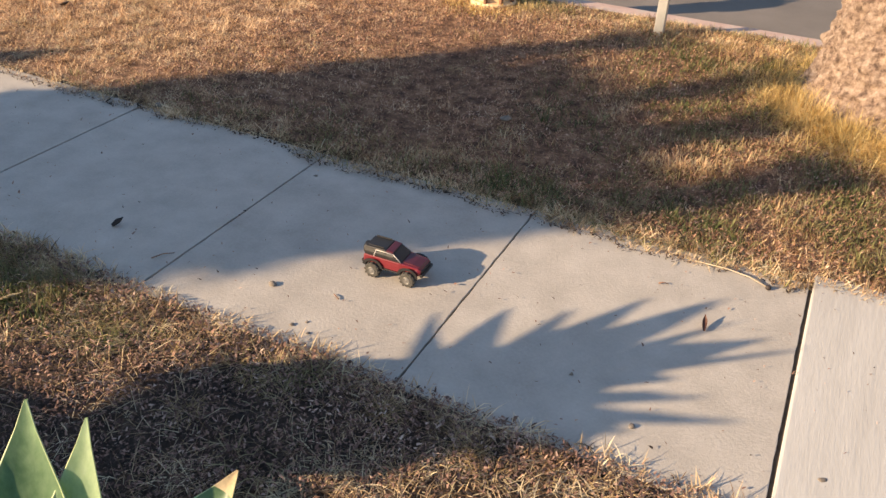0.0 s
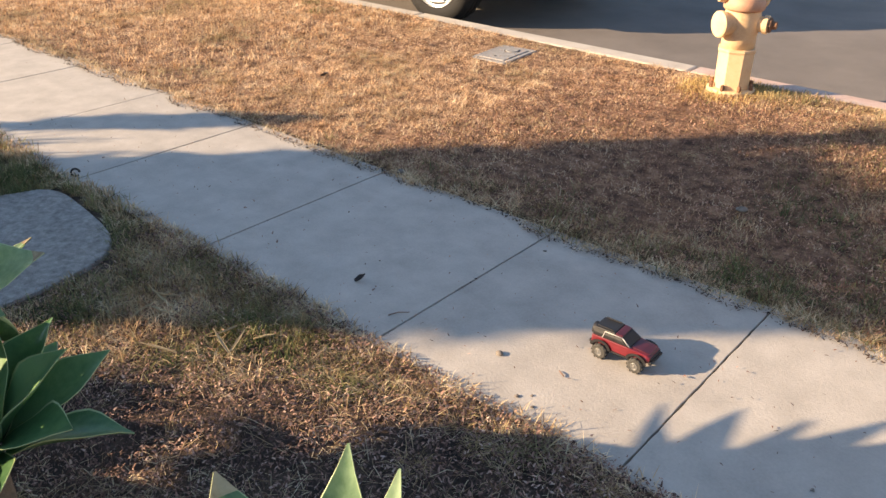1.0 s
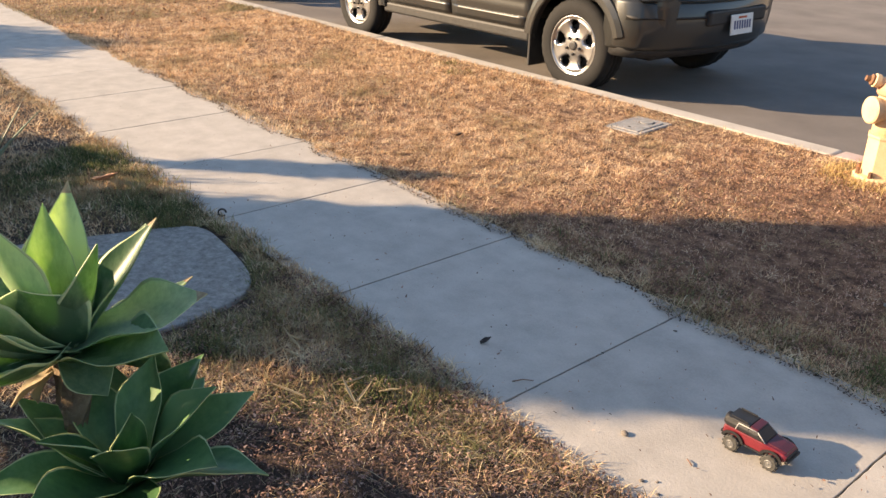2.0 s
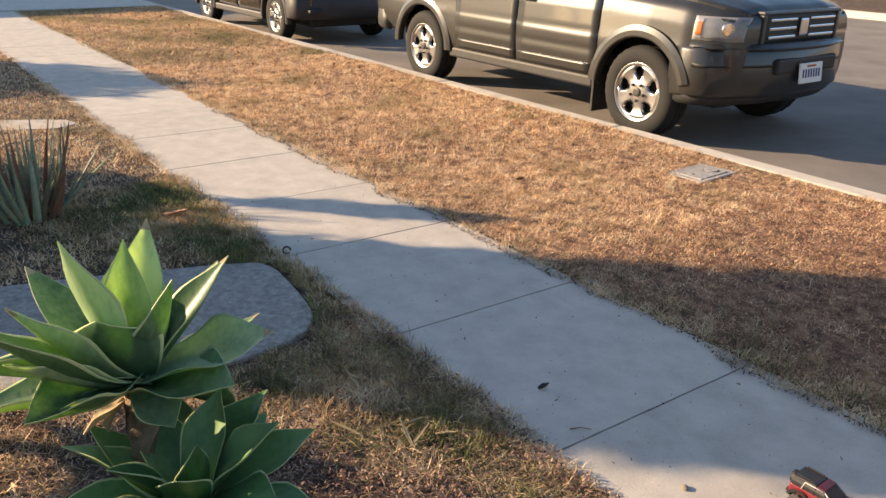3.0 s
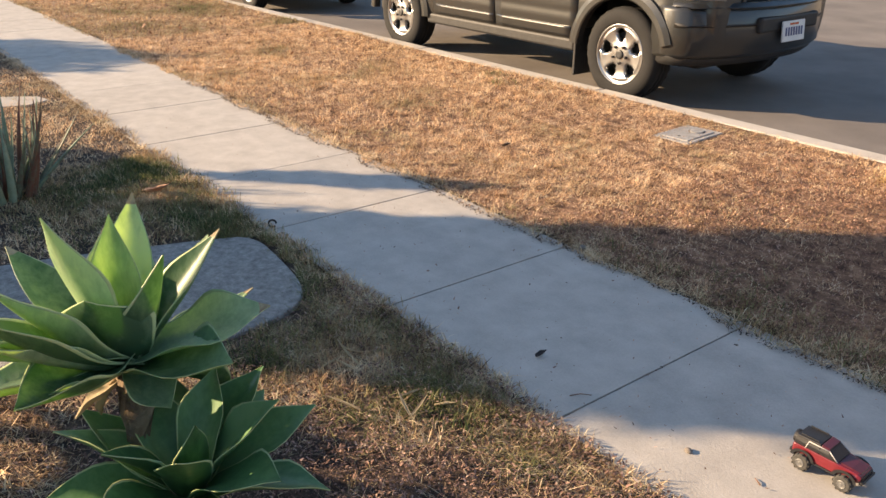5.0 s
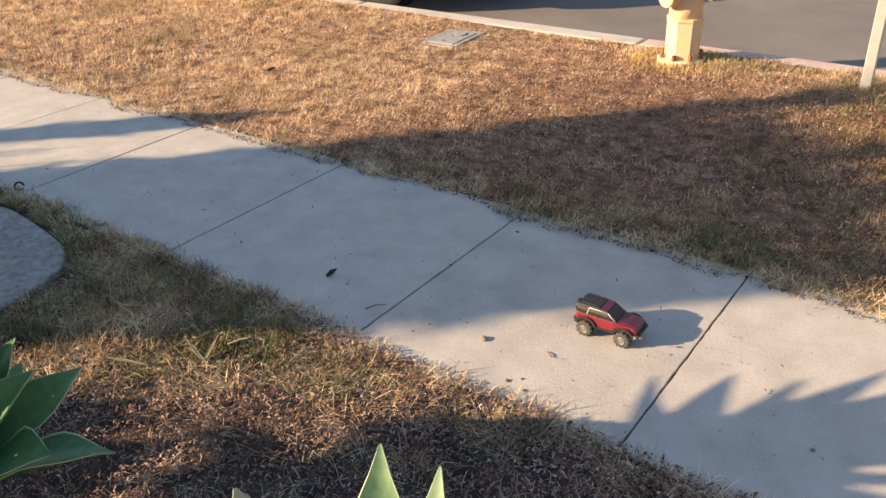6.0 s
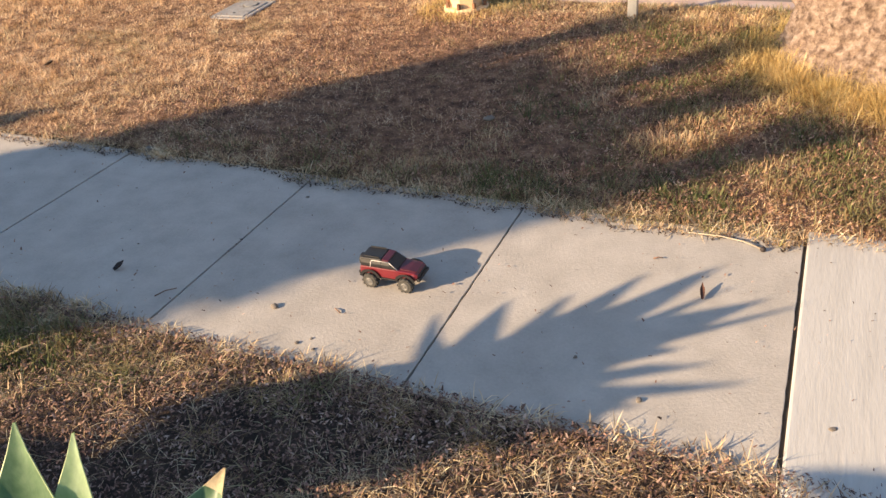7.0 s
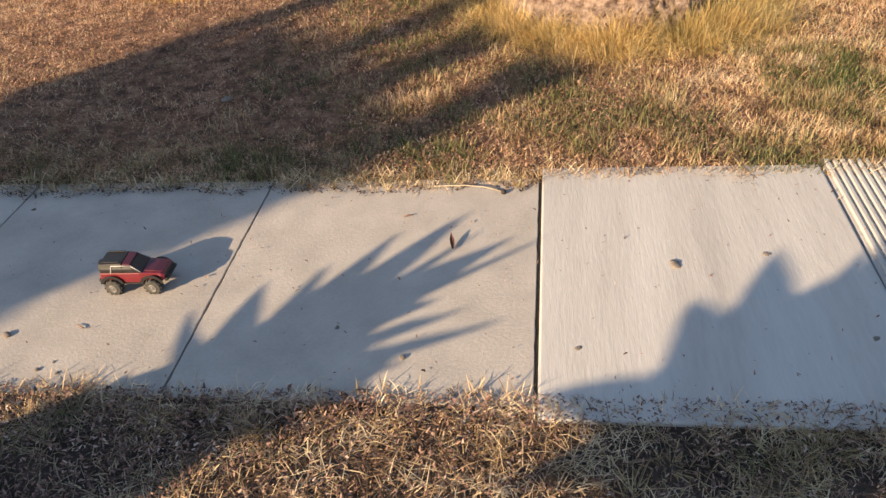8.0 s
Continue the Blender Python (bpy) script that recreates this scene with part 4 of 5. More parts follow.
def slab_quad(corners, thick):
    """A flat pane with some thickness through four corners."""
    bm = bmesh.new()
    c = [Vector(p) for p in corners]
    n = (c[1] - c[0]).cross(c[3] - c[0]).normalized() * thick
    a = [bm.verts.new(p) for p in c]
    b = [bm.verts.new(p + n) for p in c]
    bm.faces.new(a)
    bm.faces.new(b)
    for k in range(4):
        bm.faces.new((a[k], a[(k + 1) % 4], b[(k + 1) % 4], b[k]))
    bmesh.ops.recalc_face_normals(bm, faces=bm.faces[:])
    return bm


def number_plate(parent, x, y, z, facing):
    p = part("number_plate", box(-0.006, 0.006, -0.155, 0.155, -0.078, 0.078, 0.003), PLATE, parent, "white plate with blurred dark bars", m=pose(x, y, z, 0, -6 * facing, 0))
    for k in range(7):
        part("bar", box(0.006 * facing - 0.002, 0.006 * facing + 0.002, -0.118 + 0.036 * k, -0.118 + 0.036 * k + 0.022, -0.035, 0.03), PLATE_INK, p)
    part("bar", box(0.006 * facing - 0.002, 0.006 * facing + 0.002, -0.06, 0.06, 0.045, 0.062), RED_LENS, p)
    return p


# the pickup truck
truck = thing("pickup_truck", pose(-6.334, 3.70, ROAD_Z), "grey-bronze crew-cab pickup truck parked by the kerb", "truck")
TS = Shape((1.55, -1.55), 0.455, 0.375,
           [(-2.62, 0.55), (-2.1, 0.48), (-1.0, 0.36), (1.0, 0.36), (2.0, 0.42), (2.4, 0.50)],
           [(-2.62, 1.12), (-1.0, 1.16), (0.9, 1.13), (1.2, 1.14), (1.9, 1.10), (2.2, 1.05), (2.33, 1.0)],
           [(-2.62, 0.86), (-2.45, 0.935), (-2.1, 0.955), (0, 0.955), (1.6, 0.955), (1.95, 0.93), (2.15, 0.87), (2.27, 0.79), (2.33, 0.70)],
           [(-2.62, 0.02), (0.9, 0.03), (1.2, 0.07), (2.0, 0.06), (2.33, 0.03)], (-2.62, 2.33))
part("body", TS.body(), TRUCK_PAINT, truck)
part("underbody", box(-2.4, 2.1, -0.62, 0.62, 0.30, 0.62, 0.03), DARK, truck)
for hx in (1.55, -1.55):
    part("wheel_housing", join(box(hx - 0.47, hx + 0.47, -0.62, 0.62, 0.3, 0.92, 0.05)), DARK, truck)
    part("axle", lathe([(0.045, -0.75), (0.045, 0.75)], 12, "y"), DARK, truck, m=pose(hx, 0, 0.375))
for sign in (-1, 1):
    for hx in (1.55, -1.55):
        wheel(truck, hx, sign * 0.815, 0.375, 0.240, 0.25, sign)
        part("fender_flare", arch_band(hx, 0.375, 0.442, 0.548, 0.90, 0.974, sign, 2 if hx < 0 else 16, 178 if hx < 0 else 176), TRUCK_PAINT, truck)
        if hx > 0:
            part("mud_flap", box(hx - 0.50, hx - 0.475, sign * 0.80 - 0.14, sign * 0.80 + 0.14, 0.13, 0.52, 0.006), DARK, truck, "black rubber mud flap")
    front_door = part("front_door", TS.panel(0.045, 1.088, 0.44, 1.125, 0.007, sign, nz=52, ribs=(0.655, 0.795)), TRUCK_PAINT, truck)
    rear_door = part("rear_door", TS.panel(-0.93, 0.03, 0.44, 1.14, 0.007, sign, nz=52, arch=(-1.55, 0.375, 0.56), ribs=(0.655, 0.795)), TRUCK_PAINT, truck)
    for door, x0, x1 in ((front_door, 0.08, 1.0), (rear_door, -0.86, 0.0)):
        part("cladding", TS.panel(max(x0 - 0.02, -0.90), x1 + 0.02, 0.45, 0.535, 0.014, sign, 0.02, nz=4), TRUCK_PAINT, door)
        part("handle_cup", TS.panel(x0 + 0.03, x0 + 0.17, 0.965, 1.035, 0.002, sign, 0.01, nx=4, nz=3), DARK, door, "dark handle recess")
        part("handle", box(x0 + 0.025, x0 + 0.18, sign * 0.965 - 0.012, sign * 0.965 + 0.012, 0.995, 1.028, 0.010), TRUCK_PAINT, door)
    part("rocker", box(-1.05, 1.05, sign * 0.90 - 0.04, sign * 0.90 + 0.04, 0.33, 0.43, 0.02), DARK, truck, "dark sill under the doors")
    part("bed_panel", TS.panel(-2.5, -0.95, 0.925, 1.14, 0.006, sign, nx=30), TRUCK_PAINT, truck)
    lamp = part("headlight", TS.panel(2.01, 2.322, 0.85, 1.025, 0.003, sign, 0.02, nx=12, nz=4), REFLECTOR, truck, "headlight with amber corner lens")
    part("amber_lens", TS.panel(2.03, 2.075, 0.89, 0.985, 0.012, sign, 0.012, nx=4, nz=4), AMBER, lamp, "amber corner lens")
    part("lens", TS.panel(2.078, 2.318, 0.868, 1.012, 0.014, sign, 0.012, nx=10, nz=4), CLEAR, lamp, "clear lamp glass")
    part("lamp_bowl", lathe([(0.05, -0.004), (0.045, 0.004), (0.02, 0.006)], 20, "x"), CHROME, lamp, "bright lamp bowl", m=pose(2.25, sign * 0.80, 0.94, 0, 0, sign * 35))
    mirror = part("mirror", box(0.78, 0.92, sign * 1.07 - 0.11, sign * 1.07 + 0.11, 1.17, 1.36, 0.04, 3), TRIM, truck, "dark wing mirror")
    part("mirror_arm", box(0.82, 0.88, min(sign * 0.88, sign * 0.97), max(sign * 0.88, sign * 0.97), 1.16, 1.22, 0.01), TRIM, mirror)
cabin = part("cabin", frustum((-1.05, 1.12, 0.90, 1.13), (-0.78, 0.30, 0.70, 1.78)), TRUCK_PAINT, truck)
for sign in (-1, 1):
    part("window", slab_quad([(0.06, sign * 0.885, 1.19), (0.86, sign * 0.885, 1.19), (0.36, sign * 0.745, 1.66), (0.06, sign * 0.745, 1.66)], 0.012 * sign), TINTED, cabin, "dark tinted window")
    part("window", slab_quad([(-0.88, sign * 0.885, 1.19), (-0.02, sign * 0.885, 1.19), (-0.02, sign * 0.745, 1.66), (-0.72, sign * 0.745, 1.66)], 0.012 * sign), TINTED, cabin, "dark tinted window")
part("windscreen", slab_quad([(1.07, -0.78, 1.21), (1.07, 0.78, 1.21), (0.41, 0.66, 1.70), (0.41, -0.66, 1.70)], 0.012), TINTED, cabin, "dark windscreen")


def hood_skin():
    bm = bmesh.new()
    grid = []
    for i in range(17):
        x = 1.14 + (2.29 - 1.14) * i / 16
        row = []
        for j in range(17):
            u = -1 + j / 8
            hi = table(TS.belt, x)
            edge = TS.side(x, hi) * 0.92
            rise = 0.016 * math.exp(-((abs(u) - 0.62) / 0.12) ** 2)
            row.append(bm.verts.new((x, u * edge, hi + 0.02 + rise + table(TS.crown, x) * (1 - (u * 0.92) ** 2))))
        grid.append(row)
    for p, q in zip(grid, grid[1:]):
        for j in range(16):
            bm.faces.new((p[j], q[j], q[j + 1], p[j + 1]))
    out = bmesh.ops.extrude_edge_only(bm, edges=[e for e in bm.edges if e.is_boundary])
    for v in out["geom"]:
        if isinstance(v, bmesh.types.BMVert):
            v.co.z -= 0.03
    bmesh.ops.recalc_face_normals(bm, faces=bm.faces[:])
    for f in bm.faces:
        f.smooth = abs(f.normal.z) > 0.6
    return bm


part("hood", hood_skin(), TRUCK_PAINT, truck)
bumper = part("front_bumper", nose_bar(2.40, 2.12, 0.925, 0.42, 0.80, 0.15, 0.16), TRUCK_PAINT, truck)
part("bumper_step", nose_bar(2.425, 2.14, 0.90, 0.765, 0.83, 0.12, 0.12), TRUCK_PAINT, bumper)
part("lower_intake", box(2.34, 2.455, -0.40, 0.40, 0.60, 0.72, 0.02), DARK, bumper, "dark lower intake")
part("bumper_slot", nose_bar(2.405, 2.123, 0.928, 0.628, 0.692, 0.10, 0.05, top=0.012), DARK, bumper, "dark slot across the bumper")
part("chin", nose_bar(2.34, 2.09, 0.90, 0.36, 0.50, 0.25, 0.12), DARK, bumper, "black lower lip")
grille = part("grille", box(2.22, 2.345, -0.48, 0.48, 0.82, 1.045, 0.03), DARK, truck, "dark grille with bright bars")
for k in range(3):
    for sign in (-1, 1):
        part("grille_bar", box(2.335, 2.36, min(sign * 0.09, sign * 0.44), max(sign * 0.09, sign * 0.44), 0.858 + 0.064 * k, 0.884 + 0.064 * k, 0.008), CHROME, grille, "bright bar")
part("grille_surround", join(box(2.28, 2.355, -0.52, 0.52, 1.035, 1.065, 0.012), box(2.28, 2.35, -0.52, -0.475, 0.82, 1.04, 0.012), box(2.28, 2.35, 0.475, 0.52, 0.82, 1.04, 0.012)), TRUCK_PAINT, grille)
part("badge", box(2.352, 2.37, -0.055, 0.055, 0.875, 1.005, 0.012), CHROME, grille, "plain bright badge")
number_plate(truck, 2.485, 0.0, 0.60, 1)
part("rear_bumper", nose_bar(2.60, 2.45, 0.92, 0.48, 0.72, 0.15, 0.12), TRIM, truck, m=pose(0, 0, 0, 0, 0, 180))
for sign in (-1, 1):
    part("tail_light", box(-2.64, -2.56, sign * 0.84 - 0.07, sign * 0.84 + 0.07, 0.78, 1.08, 0.02), RED_LENS, truck, "red tail light")

# the black sport utility car, seen from behind
suv = thing("sport_utility_car", pose(-13.02, 3.60, ROAD_Z), "black sport utility car parked beyond the pickup", "car")
CS = Shape((1.37, -1.37), 0.405, 0.335,
           [(-2.2, 0.40), (-1.8, 0.36), (0, 0.30), (1.8, 0.36), (2.2, 0.42)],
           [(-2.2, 1.0), (-1.9, 1.02), (2.0, 1.0), (2.2, 0.96)],
           [(-2.2, 0.70), (-2.1, 0.80), (-1.85, 0.875), (1.85, 0.875), (2.1, 0.80), (2.2, 0.70)],
           [(-2.2, 0.03), (2.2, 0.03)], (-2.2, 2.2))
part("body", CS.body(), BLACK_PAINT, suv)
part("underbody", box(-1.9, 1.9, -0.55, 0.55, 0.22, 0.6, 0.03), DARK, suv)
for sign in (-1, 1):
    for hx in (1.37, -1.37):
        wheel(suv, hx, sign * 0.765, 0.335, 0.212, 0.21, sign, 6)
        part("wheel_housing", box(hx - 0.41, hx + 0.41, sign * 0.56 - 0.05, sign * 0.56 + 0.05, 0.3, 0.8, 0.02), DARK, suv)
        part("arch_trim", arch_band(hx, 0.335, 0.395, 0.46, 0.83, 0.893, sign), TRIM, suv, "grey plastic arch trim")
    part("front_door", CS.panel(-0.85, 0.03, 0.36, 1.0, 0.006, sign), BLACK_PAINT, suv)
    part("rear_door", CS.panel(0.05, 0.92, 0.36, 1.0, 0.006, sign), BLACK_PAINT, suv)
    part("side_moulding", CS.panel(-0.85, 0.92, 0.60, 0.635, 0.018, sign, 0.02, nz=3), TRIM, suv, "grey side moulding")
    part("rocker", box(-0.95, 0.95, sign * 0.83 - 0.04, sign * 0.83 + 0.04, 0.26, 0.36, 0.02), TRIM, suv)
cabin = part("cabin", frustum((-0.9, 2.15, 0.83, 0.99), (-0.2, 1.95, 0.66, 1.66)), BLACK_PAINT, suv)
rear = part("rear_bumper", nose_bar(2.26, 2.06, 0.875, 0.36, 0.68, 0.15, 0.18), TRIM, suv, "grey plastic rear bumper")
part("plate_recess", box(2.20, 2.245, -0.30, 0.30, 0.66, 0.90, 0.02), DARK, suv)
number_plate(suv, 2.262, 0.0, 0.78, 1)
for sign in (-1, 1):
    part("tail_light", slab_quad([(1.99, sign * 0.885, 0.74), (2.19, sign * 0.70, 0.74), (2.17, sign * 0.70, 0.98), (1.97, sign * 0.885, 0.98)], 0.03 * sign), RED_LENS, suv, "red and clear tail light")
    part("reflector_slot", box(2.20, 2.30, sign * 0.66 - 0.10, sign * 0.66 + 0.10, 0.46, 0.50, 0.01), DARK, rear)

# ---- the model car on the sidewalk ----
TOY_RED = material("red_toy_shell", [(0.2, (0.13, 0.008, 0.014)), (0.8, (0.19, 0.014, 0.022))], 60, 300, 0.35, bump=0.0, coat=0.5)
TOY_BLACK = material("black_toy_shell", [(0.2, (0.010, 0.010, 0.011)), (0.8, (0.022, 0.022, 0.024))], 60, 300, 0.5, bump=0.1)
TOY_TYRE = material("dusty_toy_tyre", [(0.2, (0.03, 0.03, 0.028)), (0.8, (0.10, 0.095, 0.085))], 90, 300, 0.9, bump=0.4)
TOY_DARK_RED = material("dark_red_toy_paint", [(0.2, (0.055, 0.008, 0.012)), (0.8, (0.10, 0.012, 0.018))], 60, 300, 0.4, bump=0.0, coat=0.4)
TOY_RIM = material("grey_toy_rim", [(0.2, (0.12, 0.12, 0.115)), (0.8, (0.24, 0.235, 0.225))], 60, 300, 0.5, 0.3, bump=0.0)
TOY_TRIM = material("pale_toy_trim", [(0.2, (0.45, 0.42, 0.40)), (0.8, (0.6, 0.57, 0.55))], 60, 300, 0.5, bump=0.0)
toy = thing("model_car", pose(-1.14, -0.50, 0.0, 0, 0, 2), "red and black radio-controlled toy off-roader on the concrete", "toy car")
toy.scale = (0.94, 0.94, 0.94)


def hull(rows):
    """A body lofted along x from rows of (x, half, low, high, half_top)."""
    bm = bmesh.new()
    rings = [[bm.verts.new(p) for p in ((x, -h, lo), (x, -h, (lo + hi) / 2), (x, -t, hi), (x, t, hi), (x, h, (lo + hi) / 2), (x, h, lo))] for x, h, lo, hi, t in rows]
    for a, b in zip(rings, rings[1:]):
        for k in range(6):
            bm.faces.new((a[k], b[k], b[(k + 1) % 6], a[(k + 1) % 6]))
    bm.faces.new(rings[0])
    bm.faces.new(rings[-1])
    bmesh.ops.recalc_face_normals(bm, faces=bm.faces[:])
    bmesh.ops.bevel(bm, geom=bm.edges[:], offset=0.002, segments=2, affect="EDGES", profile=0.5)
    return bm


shell = part("shell", hull([(-0.100, 0.037, 0.042, 0.068, 0.036), (-0.094, 0.043, 0.040, 0.072, 0.040), (0.028, 0.044, 0.040, 0.072, 0.041), (0.060, 0.043, 0.041, 0.070, 0.038), (0.092, 0.042, 0.043, 0.067, 0.036), (0.102, 0.038, 0.045, 0.062, 0.034)]), TOY_RED, toy, "red body shell")
part("hood_panel", hull([(0.036, 0.031, 0.0705, 0.0745, 0.029), (0.070, 0.029, 0.068, 0.0725, 0.027), (0.097, 0.026, 0.062, 0.0675, 0.025)]), TOY_DARK_RED, shell, "dark red hood")
part("grille", box(0.100, 0.105, -0.033, 0.033, 0.046, 0.061, 0.0015), TOY_BLACK, shell, "black grille")
cab = part("cabin", hull([(-0.096, 0.037, 0.070, 0.096, 0.032), (0.006, 0.038, 0.070, 0.096, 0.032), (0.034, 0.037, 0.070, 0.0735, 0.035)]), TOY_BLACK, toy, "black cabin with dark windows")
part("roof", hull([(-0.094, 0.0345, 0.095, 0.101, 0.031), (-0.040, 0.035, 0.096, 0.103, 0.031), (-0.022, 0.035, 0.096, 0.103, 0.031)]), TOY_BLACK, cab, "black rear roof")
part("front_roof", hull([(-0.020, 0.035, 0.096, 0.103, 0.031), (0.004, 0.034, 0.095, 0.100, 0.030)]), TOY_DARK_RED, cab, "dark red front roof")


def strip(points, y_low, y_high, sign, r=0.0016):
    """A thin bar along the slanting cabin side through (x, z) points."""
    return stalk([(x, sign * (y_low + (y_high - y_low) * (z - 0.070) / 0.026), z) for x, z in points], r, r, 6)


for sign in (-1, 1):
    part("window_frame", join(strip([(-0.062, 0.071), (-0.056, 0.094)], 0.0385, 0.034, sign), strip([(-0.056, 0.0945), (0.006, 0.0945)], 0.0385, 0.034, sign), strip([(0.006, 0.0945), (0.034, 0.073)], 0.0385, 0.0355, sign)), TOY_TRIM, cab, "pale window frame")
    part("pillar", strip([(-0.024, 0.072), (-0.024, 0.093)], 0.0385, 0.034, sign, 0.0014), TOY_BLACK, cab)
    part("roof_rail", box(-0.085, -0.030, sign * 0.028 - 0.0016, sign * 0.028 + 0.0016, 0.103, 0.107, 0.001), TOY_BLACK, cab)
    part("sill", box(-0.036, 0.036, sign * 0.043 - 0.003, sign * 0.043 + 0.003, 0.035, 0.040, 0.001), TOY_BLACK, shell, "black side step")
    for x in (-0.062, 0.062):
        part("fender", arch_band(x, 0.030, 0.026, 0.031, 0.036, 0.049, sign, 15, 165), TOY_BLACK, shell, "black wheel-arch flare")
        tyre = part("tyre", lathe([(0.013, -0.012), (0.0225, -0.0115), (0.0255, -0.008), (0.0255, 0.008), (0.0225, 0.0115), (0.013, 0.012)], 24, "y"), TOY_TYRE, toy, "chunky dusty tyre", m=pose(x, sign * 0.044, 0.0255))
        for k in range(12):
            a = k * math.pi / 6
            part("lug", box(-0.003, 0.003, -0.0105, 0.0105, 0.0245, 0.0275, 0.0006, 1), TOY_TYRE, tyre, m=pose(0, 0, 0, 0, math.degrees(a), 0))
        part("rim", lathe([(0.013, -0.0125), (0.0115, -0.0135), (0.007, -0.0105), (0.003, -0.0135)], 14, "y"), TOY_RIM, tyre, "grey wheel rim", m=pose(0, 0, 0, 0, 0, 0 if sign < 0 else 180))
for x in (-0.062, 0.062):
    part("axle", lathe([(0.004, -0.04), (0.004, 0.04)], 8, "y"), TOY_BLACK, toy, m=pose(x, 0, 0.0255))
part("chassis", box(-0.085, 0.085, -0.016, 0.016, 0.026, 0.042, 0.003), TOY_BLACK, toy)
part("front_bumper", box(0.100, 0.110, -0.040, 0.040, 0.040, 0.050, 0.002), TOY_BLACK, toy)
part("rear_bumper", box(-0.106, -0.097, -0.040, 0.040, 0.040, 0.049, 0.002), TOY_BLACK, toy)
part("spare_wheel", lathe([(0.008, -0.006), (0.019, -0.006), (0.021, -0.003), (0.021, 0.004), (0.018, 0.006)], 20, "x"), TOY_BLACK, toy, m=pose(-0.106, 0.004, 0.070))

# ---- lawns and litter ----
def smooth_noise(x, y, cell, seed):
    """Soft noise from 0 to 1 on a lattice."""
    rng = np.random.default_rng(seed)
    lattice = rng.random((256, 256))
    gx, gy = x / cell, y / cell
    ix, iy = np.floor(gx).astype(int), np.floor(gy).astype(int)
    fx, fy = gx - ix, gy - iy
    fx, fy = fx * fx * (3 - 2 * fx), fy * fy * (3 - 2 * fy)
    a, b = lattice[ix % 256, iy % 256], lattice[(ix + 1) % 256, iy % 256]
    c, d = lattice[ix % 256, (iy + 1) % 256], lattice[(ix + 1) % 256, (iy + 1) % 256]
    return (a * (1 - fx) + b * fx) * (1 - fy) + (c * (1 - fx) + d * fx) * fy


def edge_noise(x, seed):
    return smooth_noise(x, x * 0 + 3.3, 0.30, seed) * 0.075 + smooth_noise(x, x * 0 + 7.7, 0.07, seed + 1) * 0.04


def height_at(x, y):
    off = np.clip(np.maximum(-0.95 - y, y - 0.07) / 0.3, 0, 1)
    return 0.012 * np.sin(1.7 * x + 0.4) * np.sin(2.3 * y) * off - 0.003


def inside_path(x, y):
    inside = np.zeros(len(x), bool)
    px = PATH_OUTLINE
    for (x0, y0), (x1, y1) in zip(px, px[1:] + px[:1]):
        cross = ((y0 > y) != (y1 > y)) & (x < (x1 - x0) * (y - y0) / (y1 - y0 + 1e-9) + x0)
        inside ^= cross
    return inside


def lawn(name, mat, x0, x1, y0, y1, density, length, width, tilt, seed, label, keep=None, bend=0.0):
    rng = np.random.default_rng(seed)
    n = int((x1 - x0) * (y1 - y0) * density)
    x, y = rng.uniform(x0, x1, n), rng.uniform(y0, y1, n)
    far_edge = 0.075 - edge_noise(x, 11)
    near_edge = -0.965 + edge_noise(x, 17) + 0.03 * np.clip((-1.6 - x) / 0.4, 0, 1)
    ok = (y > far_edge + np.where(x > 0, 0.05, 0)) | (y < near_edge - np.where(x > 0, 0.035, 0))
    ok &= ~inside_path(x + 0.12 * (smooth_noise(x, y, 0.09, 71) - 0.5), y + 0.12 * (smooth_noise(x, y, 0.09, 72) - 0.5)) & (y < KERB_IN + 0.05)
    ok &= ~((x > -3.66) & (x < -3.42) & (y > 1.885) & (y < 2.255))
    ok &= (x - PALM[0]) ** 2 + (y - PALM[1]) ** 2 > 0.45 ** 2
    ok &= smooth_noise(x, y, 0.07, seed + 5) * 0.5 + smooth_noise(x, y, 0.5, seed + 6) * 0.5 > rng.random(n) * 0.75
    if keep is not None:
        ok &= keep(x, y, rng)
    x, y = x[ok], y[ok]
    n = len(x)
    clump = 0.45 + 1.3 * (0.6 * smooth_noise(x, y, 0.055, seed + 7) + 0.4 * smooth_noise(x, y, 0.16, seed + 8)) ** 1.6
    base = np.stack([x, y, height_at(x, y)], 1)
    return scatter_mesh(name, mat, base, rng.uniform(0, 2 * np.pi, n), rng.uniform(*tilt, n), rng.uniform(*length, n) * clump, rng.uniform(*width, n), label=label, category="grass", bend=bend)


def thinned(x, y, rng):
    """The turf is worn thin under leaf chips near the palm, and tufted elsewhere."""
    worn = np.clip((x + 2.9) / 0.9, 0, 1) * np.clip((0.7 - x) / 0.6, 0, 1) * np.clip((y - 0.15) / 0.25, 0, 1) * np.clip((2.2 - y) / 0.4, 0, 1)
    patch = np.clip((smooth_noise(x, y, 0.20, 311) * 0.6 + smooth_noise(x, y, 0.07, 312) * 0.4 - 0.30) * 3.4, 0.12, 1)
    return rng.random(len(x)) < np.where(rng.random(len(x)) < worn, patch * 0.16, 0.40 + 0.60 * patch)


